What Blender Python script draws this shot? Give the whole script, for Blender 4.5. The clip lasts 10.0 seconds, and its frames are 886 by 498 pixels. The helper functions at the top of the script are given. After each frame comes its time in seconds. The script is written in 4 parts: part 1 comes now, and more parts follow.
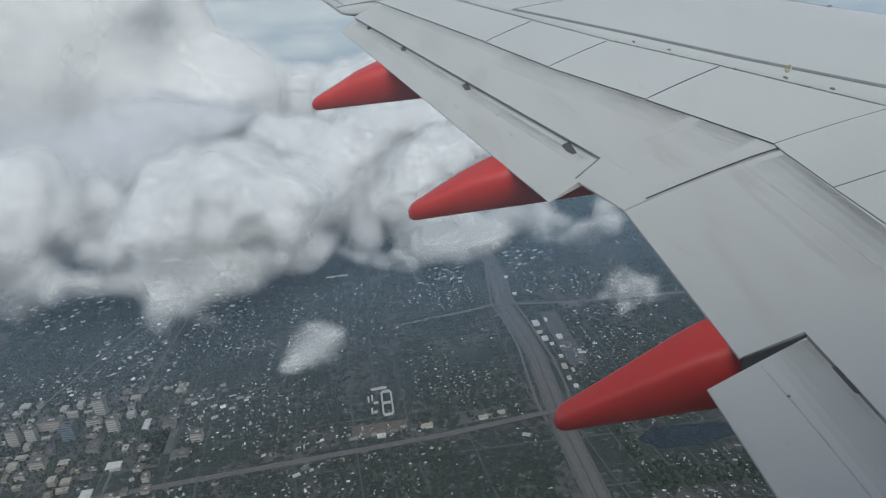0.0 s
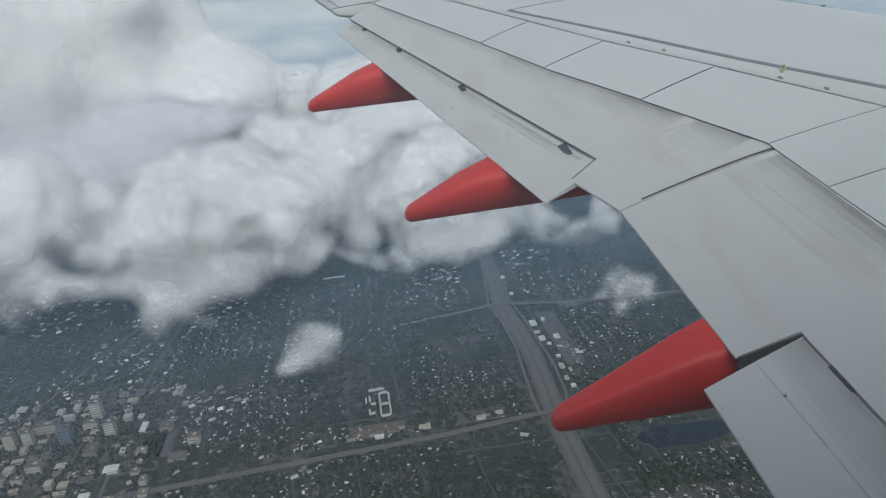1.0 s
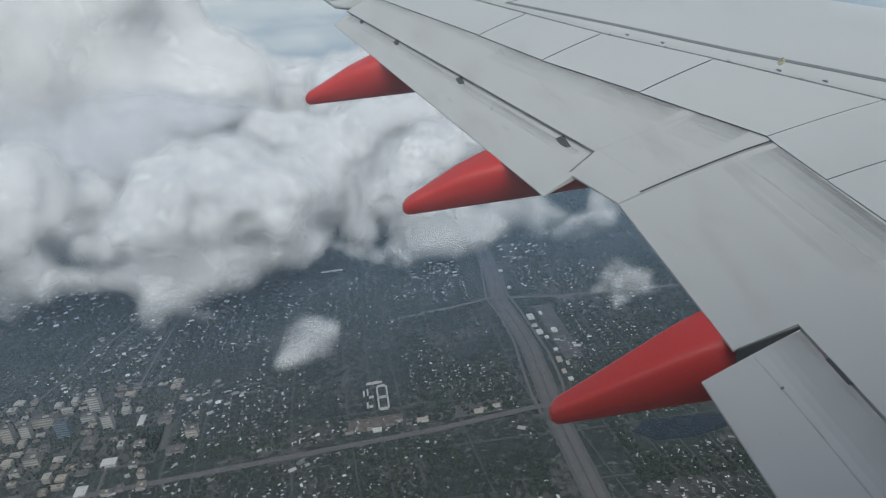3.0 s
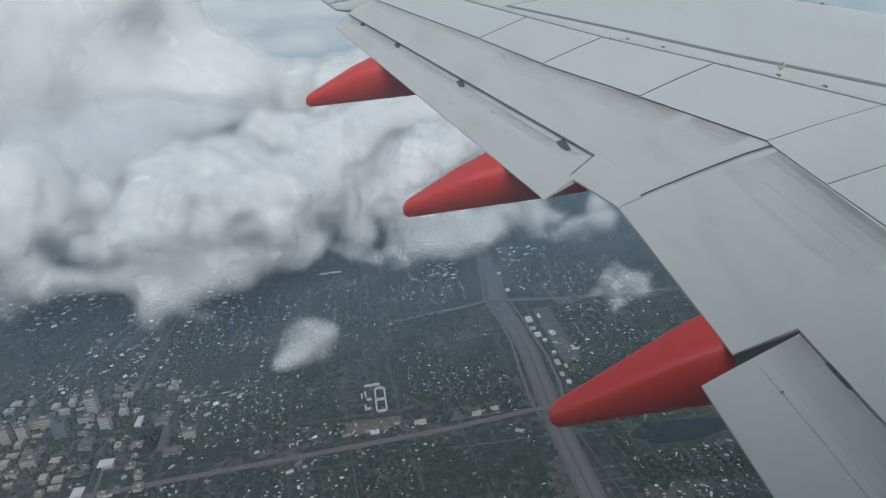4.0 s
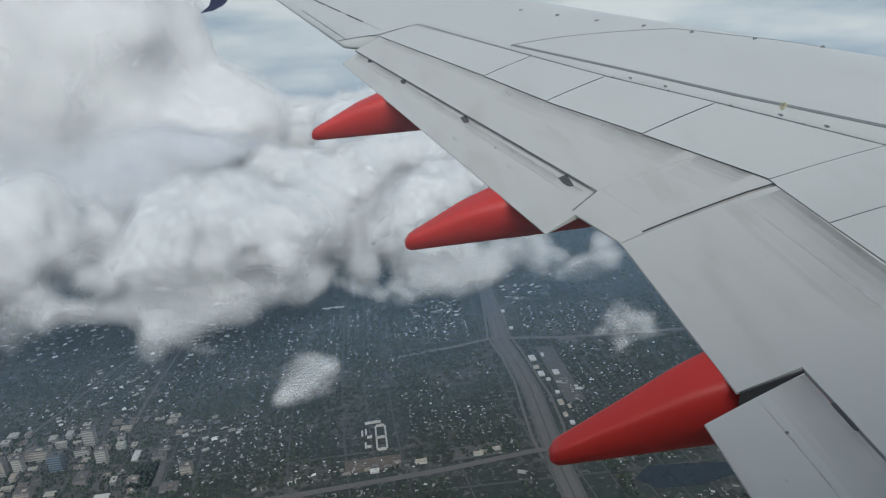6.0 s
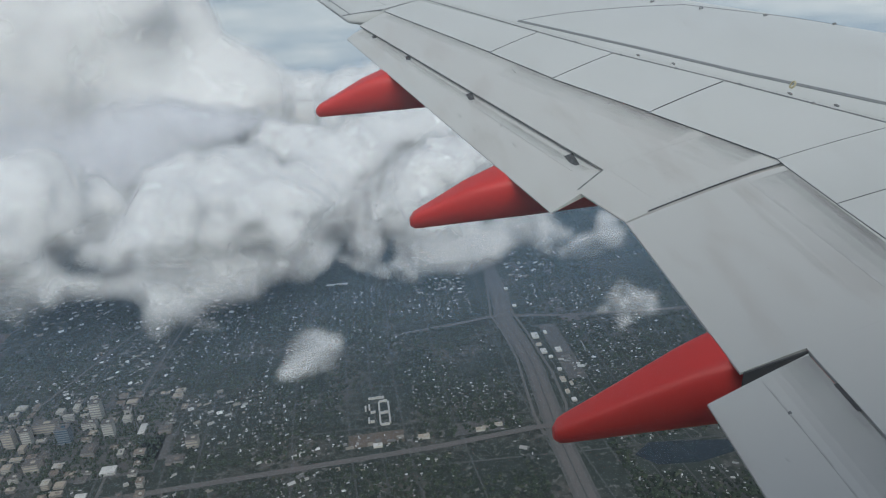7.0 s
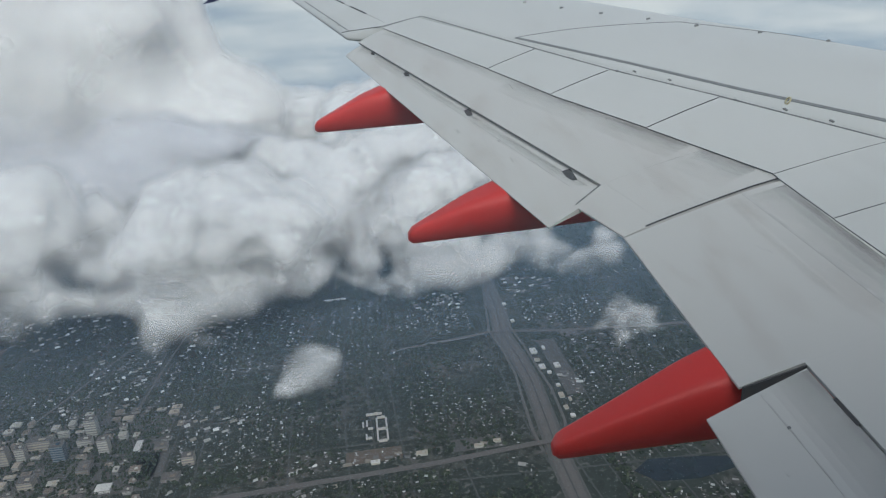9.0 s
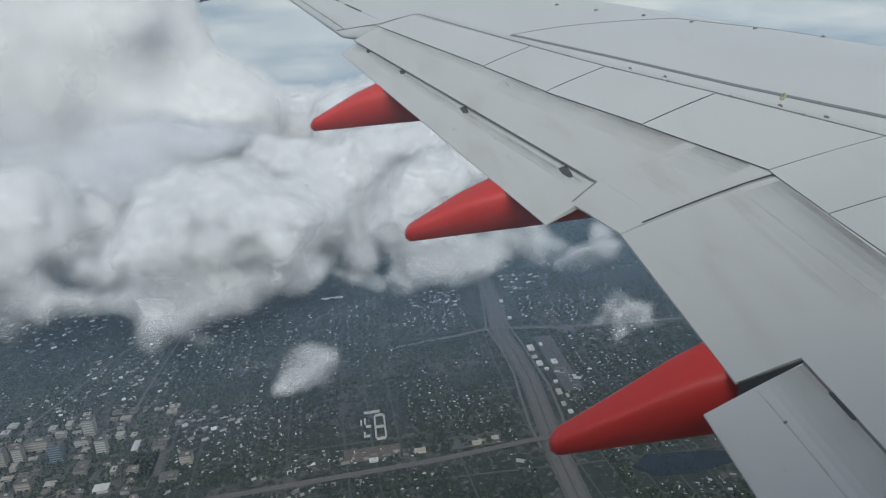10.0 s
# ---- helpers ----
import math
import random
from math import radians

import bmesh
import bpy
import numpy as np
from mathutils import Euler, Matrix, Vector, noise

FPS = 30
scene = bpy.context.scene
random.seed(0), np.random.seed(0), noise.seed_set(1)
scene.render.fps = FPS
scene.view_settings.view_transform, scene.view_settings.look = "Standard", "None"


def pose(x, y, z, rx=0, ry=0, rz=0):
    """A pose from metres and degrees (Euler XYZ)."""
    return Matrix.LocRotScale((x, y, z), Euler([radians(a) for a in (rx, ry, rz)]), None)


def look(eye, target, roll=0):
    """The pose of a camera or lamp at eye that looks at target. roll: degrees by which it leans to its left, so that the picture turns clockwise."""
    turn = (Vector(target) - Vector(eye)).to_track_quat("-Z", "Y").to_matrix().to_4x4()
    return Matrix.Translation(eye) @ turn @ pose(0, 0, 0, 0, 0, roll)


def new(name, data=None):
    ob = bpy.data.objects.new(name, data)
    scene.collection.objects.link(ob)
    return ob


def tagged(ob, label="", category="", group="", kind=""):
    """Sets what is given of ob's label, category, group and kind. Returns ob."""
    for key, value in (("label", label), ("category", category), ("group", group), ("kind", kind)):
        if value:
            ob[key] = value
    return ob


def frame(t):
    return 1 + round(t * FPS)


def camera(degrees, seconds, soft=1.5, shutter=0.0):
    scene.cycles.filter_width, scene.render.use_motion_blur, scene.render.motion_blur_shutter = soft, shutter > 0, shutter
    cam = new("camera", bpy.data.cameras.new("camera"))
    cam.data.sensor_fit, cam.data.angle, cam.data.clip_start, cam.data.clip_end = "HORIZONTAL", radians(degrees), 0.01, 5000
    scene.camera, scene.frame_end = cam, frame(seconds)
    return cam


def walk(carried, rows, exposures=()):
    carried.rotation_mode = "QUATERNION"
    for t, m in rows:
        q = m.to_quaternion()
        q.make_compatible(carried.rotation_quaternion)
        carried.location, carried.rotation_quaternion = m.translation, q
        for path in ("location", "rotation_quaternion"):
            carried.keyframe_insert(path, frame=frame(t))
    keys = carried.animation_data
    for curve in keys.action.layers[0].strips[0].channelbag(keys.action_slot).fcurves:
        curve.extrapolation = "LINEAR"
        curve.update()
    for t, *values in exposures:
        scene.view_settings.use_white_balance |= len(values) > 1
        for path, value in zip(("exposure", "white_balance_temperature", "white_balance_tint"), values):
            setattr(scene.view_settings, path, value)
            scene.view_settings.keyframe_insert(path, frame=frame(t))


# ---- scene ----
cam = camera(68.0, 10.0, soft=1.15)
# The camera sits at a cabin window, over the wing; the hand tilts it up and down.
walk(cam, [
    (0, pose(-0.0046, 0.0048, 0.0229, 66.42, 3.88, -8.92)),
    (0.5, pose(-0.0046, 0.0025, 0.0228, 66.44, 3.97, -9.11)),
    (1, pose(-0.0039, 0.0039, 0.0304, 66.44, 4.09, -9.32)),
    (1.5, pose(0.0039, 0.0045, 0.0216, 66.49, 4.19, -9.40)),
    (2, pose(0.0003, 0.0036, 0.0205, 66.34, 4.16, -9.46)),
    (2.5, pose(-0.0018, 0.0082, 0.0218, 66.01, 4.09, -9.51)),
    (2.7, pose(-0.0018, 0.0082, 0.0218, 65.94, 4.05, -9.51)),
    (3.8, pose(-0.0156, 0.0063, 0.0269, 65.82, 3.75, -9.48)),
    (4, pose(-0.0156, 0.0063, 0.0269, 66.08, 3.68, -9.48)),
    (4.1, pose(-0.0161, 0.0066, 0.0238, 66.53, 3.59, -9.40)),
    (4.2, pose(-0.0175, 0.0074, 0.0144, 67.90, 3.32, -9.17)),
    (4.3, pose(-0.0189, 0.0082, 0.0060, 69.13, 3.08, -8.97)),
    (4.4, pose(-0.0194, 0.0085, 0.0027, 69.61, 2.99, -8.89)),
    (4.5, pose(-0.0198, 0.0087, 0.0000, 70.01, 2.91, -8.82)),
    (5, pose(-0.0000, -0.0000, -0.0000, 71.14, 2.93, -8.78)),
    (5.5, pose(0.0040, 0.0076, -0.0029, 70.33, 3.04, -8.83)),
    (5.7, pose(0.0040, 0.0076, -0.0029, 69.88, 3.02, -8.83)),
    (6.8, pose(-0.0042, 0.0165, 0.0053, 67.80, 2.85, -8.50)),
    (7, pose(-0.0042, 0.0165, 0.0053, 67.35, 2.81, -8.40)),
    (7.5, pose(-0.0157, 0.0009, 0.0164, 67.03, 2.80, -8.39)),
    (8, pose(-0.0155, 0.0056, 0.0125, 67.54, 2.90, -8.64)),
    (8.5, pose(-0.0103, 0.0054, 0.0034, 68.02, 3.14, -8.78)),
    (9, pose(-0.0068, 0.0106, 0.0045, 68.67, 2.77, -8.57)),
    (9.5, pose(-0.0094, 0.0065, 0.0122, 68.55, 2.69, -8.56)),
    (10, pose(-0.0098, 0.0046, 0.0093, 68.43, 3.02, -8.97)),
], exposures=[(0, 0.08, 6500, 4)])

# ---- world and light: a bright, veiled sky with a wide, weak sun ----
SUN_EL, SUN_AZ = radians(44), radians(172)      # azimuth from +y towards +x
world = bpy.data.worlds.new("sky")
scene.world = world
world.use_nodes = True
wn = world.node_tree.nodes
sky = wn.new("ShaderNodeTexSky")
sky.sky_type = "NISHITA"
sky.sun_disc = False
sky.sun_elevation, sky.sun_rotation = SUN_EL, SUN_AZ
sky.altitude, sky.air_density, sky.dust_density = 1200, 1.0, 4.0
veiled = wn.new("ShaderNodeHueSaturation")        # thin high cloud greys the sky
veiled.inputs["Saturation"].default_value = 0.5
world.node_tree.links.new(sky.outputs[0], veiled.inputs["Color"])
world.node_tree.links.new(veiled.outputs[0], wn["Background"].inputs[0])
wn["Background"].inputs[1].default_value = 0.15
sun = new("sun", bpy.data.lights.new("sun", "SUN"))
sun.data.energy, sun.data.angle, sun.data.color = 1.18, radians(40), (1.0, 0.98, 0.96)
toward = Vector((math.sin(SUN_AZ) * math.cos(SUN_EL), math.cos(SUN_AZ) * math.cos(SUN_EL), math.sin(SUN_EL)))
sun.matrix_world = look(toward * 50, (0, 0, 0))
scene.cycles.transparent_max_bounces = 48

GROUND = -1105.0


# ---- materials ----
def material(name, base, rough=0.6, metal=0.0, spots=None, fine=None, island=None, bump=0.0, bump_scale=20.0, spec=0.5, stain=None):
    """A principled material. spots, fine: (scale, colour, low, high) noise layers; island: second colour, mixed by piece."""
    m = bpy.data.materials.new(name)
    m.use_nodes = True
    n, l = m.node_tree.nodes, m.node_tree.links
    b = n["Principled BSDF"]
    b.inputs["Roughness"].default_value, b.inputs["Metallic"].default_value = rough, metal
    b.inputs["Specular IOR Level"].default_value = spec
    co = n.new("ShaderNodeTexCoord")
    last = n.new("ShaderNodeRGB").outputs[0]
    last.default_value = (*base, 1)
    if island:
        geo = n.new("ShaderNodeNewGeometry")
        ramp = n.new("ShaderNodeValToRGB")
        ramp.color_ramp.interpolation = "CONSTANT"
        stops = ramp.color_ramp.elements
        while len(stops) < len(island):
            stops.new(0.5)
        for i, (at, c) in enumerate(island):
            stops[i].position, stops[i].color = at, (*c, 1)
        l.new(geo.outputs["Random Per Island"], ramp.inputs[0])
        last = ramp.outputs[0]
    for layer in (spots, fine, stain):
        if not layer:
            continue
        scale, colour, low, high = layer[:4]
        tex = n.new("ShaderNodeTexNoise")
        tex.inputs["Scale"].default_value, tex.inputs["Detail"].default_value = scale, 5
        if len(layer) > 4:
            mp = n.new("ShaderNodeMapping")
            mp.inputs["Scale"].default_value = layer[4]
            l.new(co.outputs["Object"], mp.inputs[0])
            l.new(mp.outputs[0], tex.inputs["Vector"])
        else:
            l.new(co.outputs["Object"], tex.inputs["Vector"])
        rng = n.new("ShaderNodeMapRange")
        rng.inputs["From Min"].default_value, rng.inputs["From Max"].default_value = low, high
        l.new(tex.outputs[0], rng.inputs[0])
        mix = n.new("ShaderNodeMix")
        mix.data_type = "RGBA"
        l.new(rng.outputs[0], mix.inputs["Factor"])
        l.new(last, mix.inputs[6])
        mix.inputs[7].default_value = (*colour, 1)
        last = mix.outputs[2]
    l.new(last, b.inputs["Base Color"])
    if bump:
        tex = n.new("ShaderNodeTexNoise")
        tex.inputs["Scale"].default_value, tex.inputs["Detail"].default_value = bump_scale, 4
        l.new(co.outputs["Object"], tex.inputs["Vector"])
        bp = n.new("ShaderNodeBump")
        bp.inputs["Strength"].default_value = bump
        l.new(tex.outputs[0], bp.inputs["Height"])
        l.new(bp.outputs[0], b.inputs["Normal"])
    return m


WING = material("wing_paint", (0.55, 0.57, 0.56), 0.36, 0.0, (0.9, (0.51, 0.53, 0.515), 0.4, 0.75), (3.0, (0.46, 0.47, 0.455), 0.58, 0.95, (1.6, 0.35, 1.0)), spec=0.5, stain=(14.0, (0.42, 0.42, 0.41), 0.66, 0.8), bump=0.03, bump_scale=2.5)
FLAP = material("flap_paint", (0.515, 0.525, 0.51), 0.38, 0.0, (1.4, (0.52, 0.53, 0.515), 0.42, 0.78), (3.5, (0.42, 0.405, 0.38), 0.52, 0.92, (1.8, 0.4, 1.0)), spec=0.5, stain=(1.0, (0.41, 0.39, 0.37), 0.54, 0.78, (2.2, 0.5, 1.0)), bump=0.04, bump_scale=3.0)
GREY = material("grey_line_edge_shade", (0.20, 0.215, 0.22), 0.6, fine=(30, (0.16, 0.17, 0.17), 0.4, 0.7))
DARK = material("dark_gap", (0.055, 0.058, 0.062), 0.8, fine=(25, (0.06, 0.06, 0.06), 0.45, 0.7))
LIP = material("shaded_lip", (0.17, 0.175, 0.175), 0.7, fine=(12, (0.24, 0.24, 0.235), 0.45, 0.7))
SEAM = material("seam", (0.16, 0.17, 0.175), 0.8, fine=(14, (0.3, 0.3, 0.3), 0.5, 0.7))
FAINT = material("worn_seam", (0.43, 0.435, 0.425), 0.8, fine=(9, (0.52, 0.53, 0.52), 0.42, 0.6))
RED = material("red_paint", (0.58, 0.034, 0.030), 0.45, spots=(3.0, (0.55, 0.034, 0.028), 0.4, 0.7), fine=(22, (0.46, 0.05, 0.04), 0.6, 0.9), spec=0.4)
BLUE = material("dark_blue_paint", (0.035, 0.04, 0.12), 0.35, spots=(4, (0.03, 0.04, 0.11), 0.4, 0.7))
YELLOW = material("yellow_paint", (0.50, 0.46, 0.28), 0.5, fine=(60, (0.4, 0.36, 0.2), 0.5, 0.8))
HULL = material("fuselage_paint", (0.10, 0.12, 0.19), 0.35, spots=(1.2, (0.11, 0.13, 0.2), 0.4, 0.7), fine=(15, (0.09, 0.11, 0.17), 0.6, 0.9))


# ---- building helpers ----
def mesh_of(name, verts, faces, mat, smooth=False):
    me = bpy.data.meshes.new(name)
    me.from_pydata([tuple(map(float, v)) for v in verts], [], faces)
    me.materials.append(mat)
    if smooth:
        me.shade_smooth()
    return me


def part(name, verts, faces, mat, parent=None, label="", smooth=False):
    ob = new(name, mesh_of(name, verts, faces, mat, smooth))
    if parent:
        ob.parent = parent
    return tagged(ob, label) if label else ob


# ---- the wing: y runs out along the span, x forward, the window is the origin ----
def te_x(y):
    return 1.72 if y < 3.9 else 1.72 - (y - 3.9) * 0.2974


def chord(y):
    return 4.7 + (3.9 - y) * 0.62 if y < 3.9 else 4.7 - (y - 3.9) * 0.2609


def te_z(y):
    return -2.30 + 0.1876 * y


def rise(u):
    """Height of the upper skin over the trailing edge, in chords, at u chords ahead of it."""
    if u < 0:
        return 0.31 * u
    if u < 0.85:
        return 0.31 * u - 0.18235 * u * u
    return 0.13175 - 0.125 * (1 - math.sqrt(max(0.0, 1 - ((u - 0.85) / 0.15) ** 2)))


def under(u):
    return 0.13175 * u - 0.07 * math.sin(math.pi * min(max(u, 0), 1) ** 0.8) - 0.006


def skin(x, y):
    c = chord(y)
    return te_z(y) + c * rise((x - te_x(y)) / c)


def between(table, y):
    """x at y on a line given by (x, y) corners, outermost first."""
    for (xa, ya), (xb, yb) in zip(table, table[1:]):
        if y >= yb or (xb, yb) == table[-1]:
            return xa + (xb - xa) * (y - ya) / (yb - ya)


def lerp(a, b, s):
    return tuple(p + (q - p) * s for p, q in zip(a, b))


def slab(name, corners, off, thick, mat, parent, label="", nu=12, nv=6, tail=None, drop=None, edge=None):
    """A panel over the skin between four plan corners (aft outer, aft inner, fore inner, fore outer). off: height over the
    skin, thick: its depth, tail: depth at the aft edge."""
    if len(corners) == 4:
        corners = [(corners[0], corners[3]), (corners[1], corners[2])]
    outer, inner = corners                      # the two sides, from the aft edge forward; a side may bend
    bends = len(outer) - 1
    tail = thick if tail is None else tail
    tops, lows = [], []
    for j in range(nv + 1):
        for i in range(nu + 1):
            s, t = i / nu, j / nv
            m = min(int(t * bends), bends - 1)
            x, y = lerp(lerp(outer[m], outer[m + 1], t * bends - m), lerp(inner[m], inner[m + 1], t * bends - m), s)
            z = skin(x, y) + off + (drop(x, y) if drop else 0)
            tops.append((x, y, z))
            lows.append((x, y, z - (tail + (thick - tail) * t)))
    n, w = len(tops), nu + 1
    faces = []
    for j in range(nv):
        for i in range(nu):
            k = j * w + i
            faces.append((k, k + 1, k + w + 1, k + w))
            faces.append((n + k, n + k + w, n + k + w + 1, n + k + 1))
    ring = list(range(w)) + [j * w + nu for j in range(1, nv + 1)] + [nv * w + i for i in range(nu - 1, -1, -1)] + [j * w for j in range(nv - 1, 0, -1)]
    base = 2 * n
    verts = tops + lows + [tops[r] for r in ring] + [lows[r] for r in ring]
    m = len(ring)
    for i in range(m):
        k = (i + 1) % m
        faces.append((base + i, base + m + i, base + m + k, base + k))
    ob = part(name, verts, faces, mat, parent, label, smooth=True)
    flat = ob.data.attributes.get("sharp_face") or ob.data.attributes.new("sharp_face", "BOOLEAN", "FACE")
    if edge:
        ob.data.materials.append(edge)
    for i in range(len(faces) - m, len(faces)):
        flat.data[i].value = True
        if edge:
            ob.data.polygons[i].material_index = 1
    return ob


def strip(name, path, width, mat, parent, off=0.004, label="", drop=None):
    """A thin flat band on the skin along plan points, cut into short pieces so that it follows the curve."""
    fine = []
    for p, q in zip(path, path[1:]):
        k = max(2, int(math.dist(p, q) / 0.15))
        fine += [lerp(p, q, i / k) for i in range(k)]
    fine.append(path[-1])
    verts, faces = [], []
    for i, p in enumerate(fine):
        q, r = fine[max(i - 1, 0)], fine[min(i + 1, len(fine) - 1)]
        dx, dy = r[0] - q[0], r[1] - q[1]
        k = width / 2 / math.hypot(dx, dy)
        for s in (1, -1):
            x, y = p[0] - dy * k * s, p[1] + dx * k * s
            for h in (off, off - 0.003):
                verts.append((x, y, skin(x, y) + h + (drop(x, y) if drop else 0)))
    for i in range(len(fine) - 1):
        a, b = i * 4, i * 4 + 4
        faces += [(a, b, b + 2, a + 2), (a + 1, a + 3, b + 3, b + 1), (a, a + 1, b + 1, b), (a + 2, b + 2, b + 3, a + 3)]
    return part(name, verts, faces, mat, parent, label)


plane = tagged(new("airliner"), "white airliner wing with red flap fairings, flying over a city", "airplane")
HINGE = [(-1.0, 14.3), (-0.79, 13.59), (0.61, 9.59), (1.11, 9.37), (2.08, 7.2), (2.53, 6.22), (3.06, 5.2), (3.65, 4.0), (4.3, 2.6), (5.2, 0.0)]
SPOIL = [(0.54, 9.44), (1.50, 7.07), (1.88, 6.08), (2.36, 5.02), (2.81, 3.98), (2.80, 2.93), (2.86, 0.0)]
STEP = [(0.21, 9.19), (1.66, 4.78), (1.79, 4.51)]       # front edge of the aft flap


def wing_body():
    """Wing box and leading edge, closed behind by the rear spar under the spoilers; outboard it runs on to the aileron's edge."""
    ys = [-0.03 + 15.43 * i / 90 for i in range(91)]
    us = [1 - 0.15 * (1 - math.cos(math.pi / 2 * i / 8)) for i in range(9)]
    verts, faces, w = [], [], 0
    for y in ys:
        c, xt, zt = chord(y), te_x(y), te_z(y)
        u0 = (between(HINGE, y) - 0.02 - xt) / c if y < 9.5 else 0.012
        row = []
        for i in range(13):
            u = u0 + (0.85 - u0) * i / 12
            row.append((xt + u * c, y, zt + c * rise(u)))
        for i in range(1, 9):
            u = 0.85 + 0.15 * math.sin(math.pi / 2 * i / 8)
            row.append((xt + u * c, y, zt + c * rise(u)))
        for i in range(1, 13):
            u = 1 + (u0 - 1) * i / 12
            row.append((xt + u * c, y, zt + c * min(under(u), rise(u) - 0.006)))
        w = len(row)
        verts += row
    for j in range(len(ys) - 1):
        for i in range(w):
            k = (i + 1) % w
            faces.append((j * w + i, j * w + k, (j + 1) * w + k, (j + 1) * w + i))
    faces.append(tuple(range((len(ys) - 1) * w, len(ys) * w)))
    faces.append(tuple(reversed(range(w))))
    return part("wing", verts, faces, WING, plane, "light grey painted wing skin, faintly streaked", smooth=True)


wing = wing_body()
# dark well under the spoilers and the flap's front edge; shade in its colour
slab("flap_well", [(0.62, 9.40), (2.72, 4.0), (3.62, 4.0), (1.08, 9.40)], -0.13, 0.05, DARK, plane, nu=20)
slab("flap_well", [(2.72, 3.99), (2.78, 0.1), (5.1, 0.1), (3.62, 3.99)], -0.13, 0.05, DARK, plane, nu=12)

# spoilers, one panel each; side faces dark or grey, gap shade in their colour
gap = 0.007
ends = [9.40, 7.07, 6.08, 5.02, 3.98]
for ya, yb in zip(ends, ends[1:]):
    pa, pb = (between(SPOIL, ya), ya - gap), (between(SPOIL, yb), yb + gap)
    shift = 0.15 if yb > 4 else 0.0
    slab("spoiler", [pa, pb, (between(HINGE, yb + shift) - 0.012, yb + shift + gap), (between(HINGE, ya + (0.15 if ya < 9 else 0)) - 0.012, ya + (0.15 if ya < 9 else 0) - gap)],
         0.004, 0.02, WING, plane, "light grey spoiler panel", nu=10, tail=0.006, edge=DARK)
slab("spoiler", [(2.81, 3.983), (2.81, 3.376), (3.93, 3.352), (3.64, 3.985)], 0.002, 0.02, WING, plane, "light grey spoiler panel", tail=0.007, edge=GREY)
slab("spoiler", [(2.81, 3.370), (2.86, 0.05), (5.19, 0.05), (3.94, 3.346)], 0.0, 0.02, WING, plane, "light grey spoiler panel", tail=0.007, edge=GREY)


# outboard flap: fore panel, aft panel set lower, end box
def fore_drop(x, y):
    """The flap dives under the spoilers."""
    return (-0.013 if y > 3.9 else -0.010) * min(1.2, max(0.0, (x - between(SPOIL, y) + 0.32) / 0.40)) ** 2


def aft_drop(x, y):
    """The aft flap's nose dips under the fore panel."""
    return -0.032 * min(1.0, max(0.0, (x - between(STEP, y) + 0.26) / 0.26)) ** 2


# the flap's side faces carry the step's shade as a darker grey
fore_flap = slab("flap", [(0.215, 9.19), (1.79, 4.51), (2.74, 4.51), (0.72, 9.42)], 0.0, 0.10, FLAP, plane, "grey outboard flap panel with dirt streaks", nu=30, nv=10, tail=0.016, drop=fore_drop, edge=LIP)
flap_box = slab("flap_box", [[(1.55, 4.39), (1.79, 4.509), (2.74, 4.509)], [(1.722, 3.90), (1.76, 3.905), (2.97, 3.945)]], 0.0, 0.1, FLAP, plane, "grey riveted flap end panel", nu=8, nv=12, tail=0.012, drop=fore_drop)
aft_flap = slab("aft_flap", [(0.03, 8.90), (1.32, 4.27), (1.86, 4.44), (0.28, 9.19)], 0.0, 0.08, FLAP, plane, "grey aft flap set below the main flap", nu=30, nv=6, tail=0.008, drop=aft_drop)
# thrust gate and inboard flap
gate = slab("thrust_gate", [(1.72, 3.885), (1.72, 2.485), (2.95, 2.47), (2.96, 3.915)], 0.0, 0.12, FLAP, plane, "grey inboard flap panel behind the engine", nu=12, nv=24, tail=0.012, drop=fore_drop)
slab("thrust_gate", [(2.046, 2.489), (2.028, 0.2), (2.96, 0.2), (2.95, 2.474)], -0.0004, 0.12, FLAP, plane, nu=12, nv=24, tail=0.016, drop=fore_drop)
inboard_flap = slab("inboard_flap", [(1.51, 2.39), (1.47, 0.3), (2.016, 0.3), (2.034, 2.45)], 0.0, 0.10, FLAP, plane, "grey inboard flap with a drain mark", nu=10, nv=6, tail=0.01, drop=lambda x, y: -0.012 * max(0, x - 1.7))

# fixed seams, stripe and edges
strip("stripe", [(1.97, 7.71), (2.71, 6.32), (3.27, 5.23), (3.86, 4.18), (4.7, 2.4)], 0.045, GREY, wing, label="dark grey walkway line")
strip("seam", [(1.97, 7.71), (2.56, 7.60), (3.18, 7.44), (3.75, 7.30), (4.25, 6.70), (4.7, 6.2), (5.1, 5.72), (5.5, 5.2)], 0.010, SEAM, wing)
strip("hinge_seam", HINGE[3:9], 0.014, SEAM, wing, off=0.006)
strip("seam", [(1.11, 9.40), (0.56, 9.46)], 0.014, SEAM, wing)
# the aileron gap shows as dark dashes between its hinges
for p, q in ((0.06, 0.26), (0.29, 0.46), (0.48, 0.63), (0.69, 0.84)):
    strip("aileron_seam", [lerp((-0.79, 13.59), (0.61, 9.59), p), lerp((-0.79, 13.59), (0.61, 9.59), q)], 0.024, DARK, wing, label="dark aileron hinge gap")
strip("aileron_seam", [(-0.79, 13.59), (0.61, 9.59)], 0.007, FAINT, wing, off=0.0025)
for i in range(4):
    x, y = lerp((-0.50, 11.8), (0.08, 9.85), (i + 0.4) / 4)
    slab("tab_hinge", [(x - 0.03, y + 0.02), (x - 0.026, y - 0.02), (x - 0.004, y - 0.016), (x - 0.006, y + 0.016)], 0.005, 0.01, SEAM, wing, nu=1, nv=1)
strip("aileron_tab_seam", [(-0.55, 11.95), (0.11, 9.74)], 0.011, SEAM, wing)
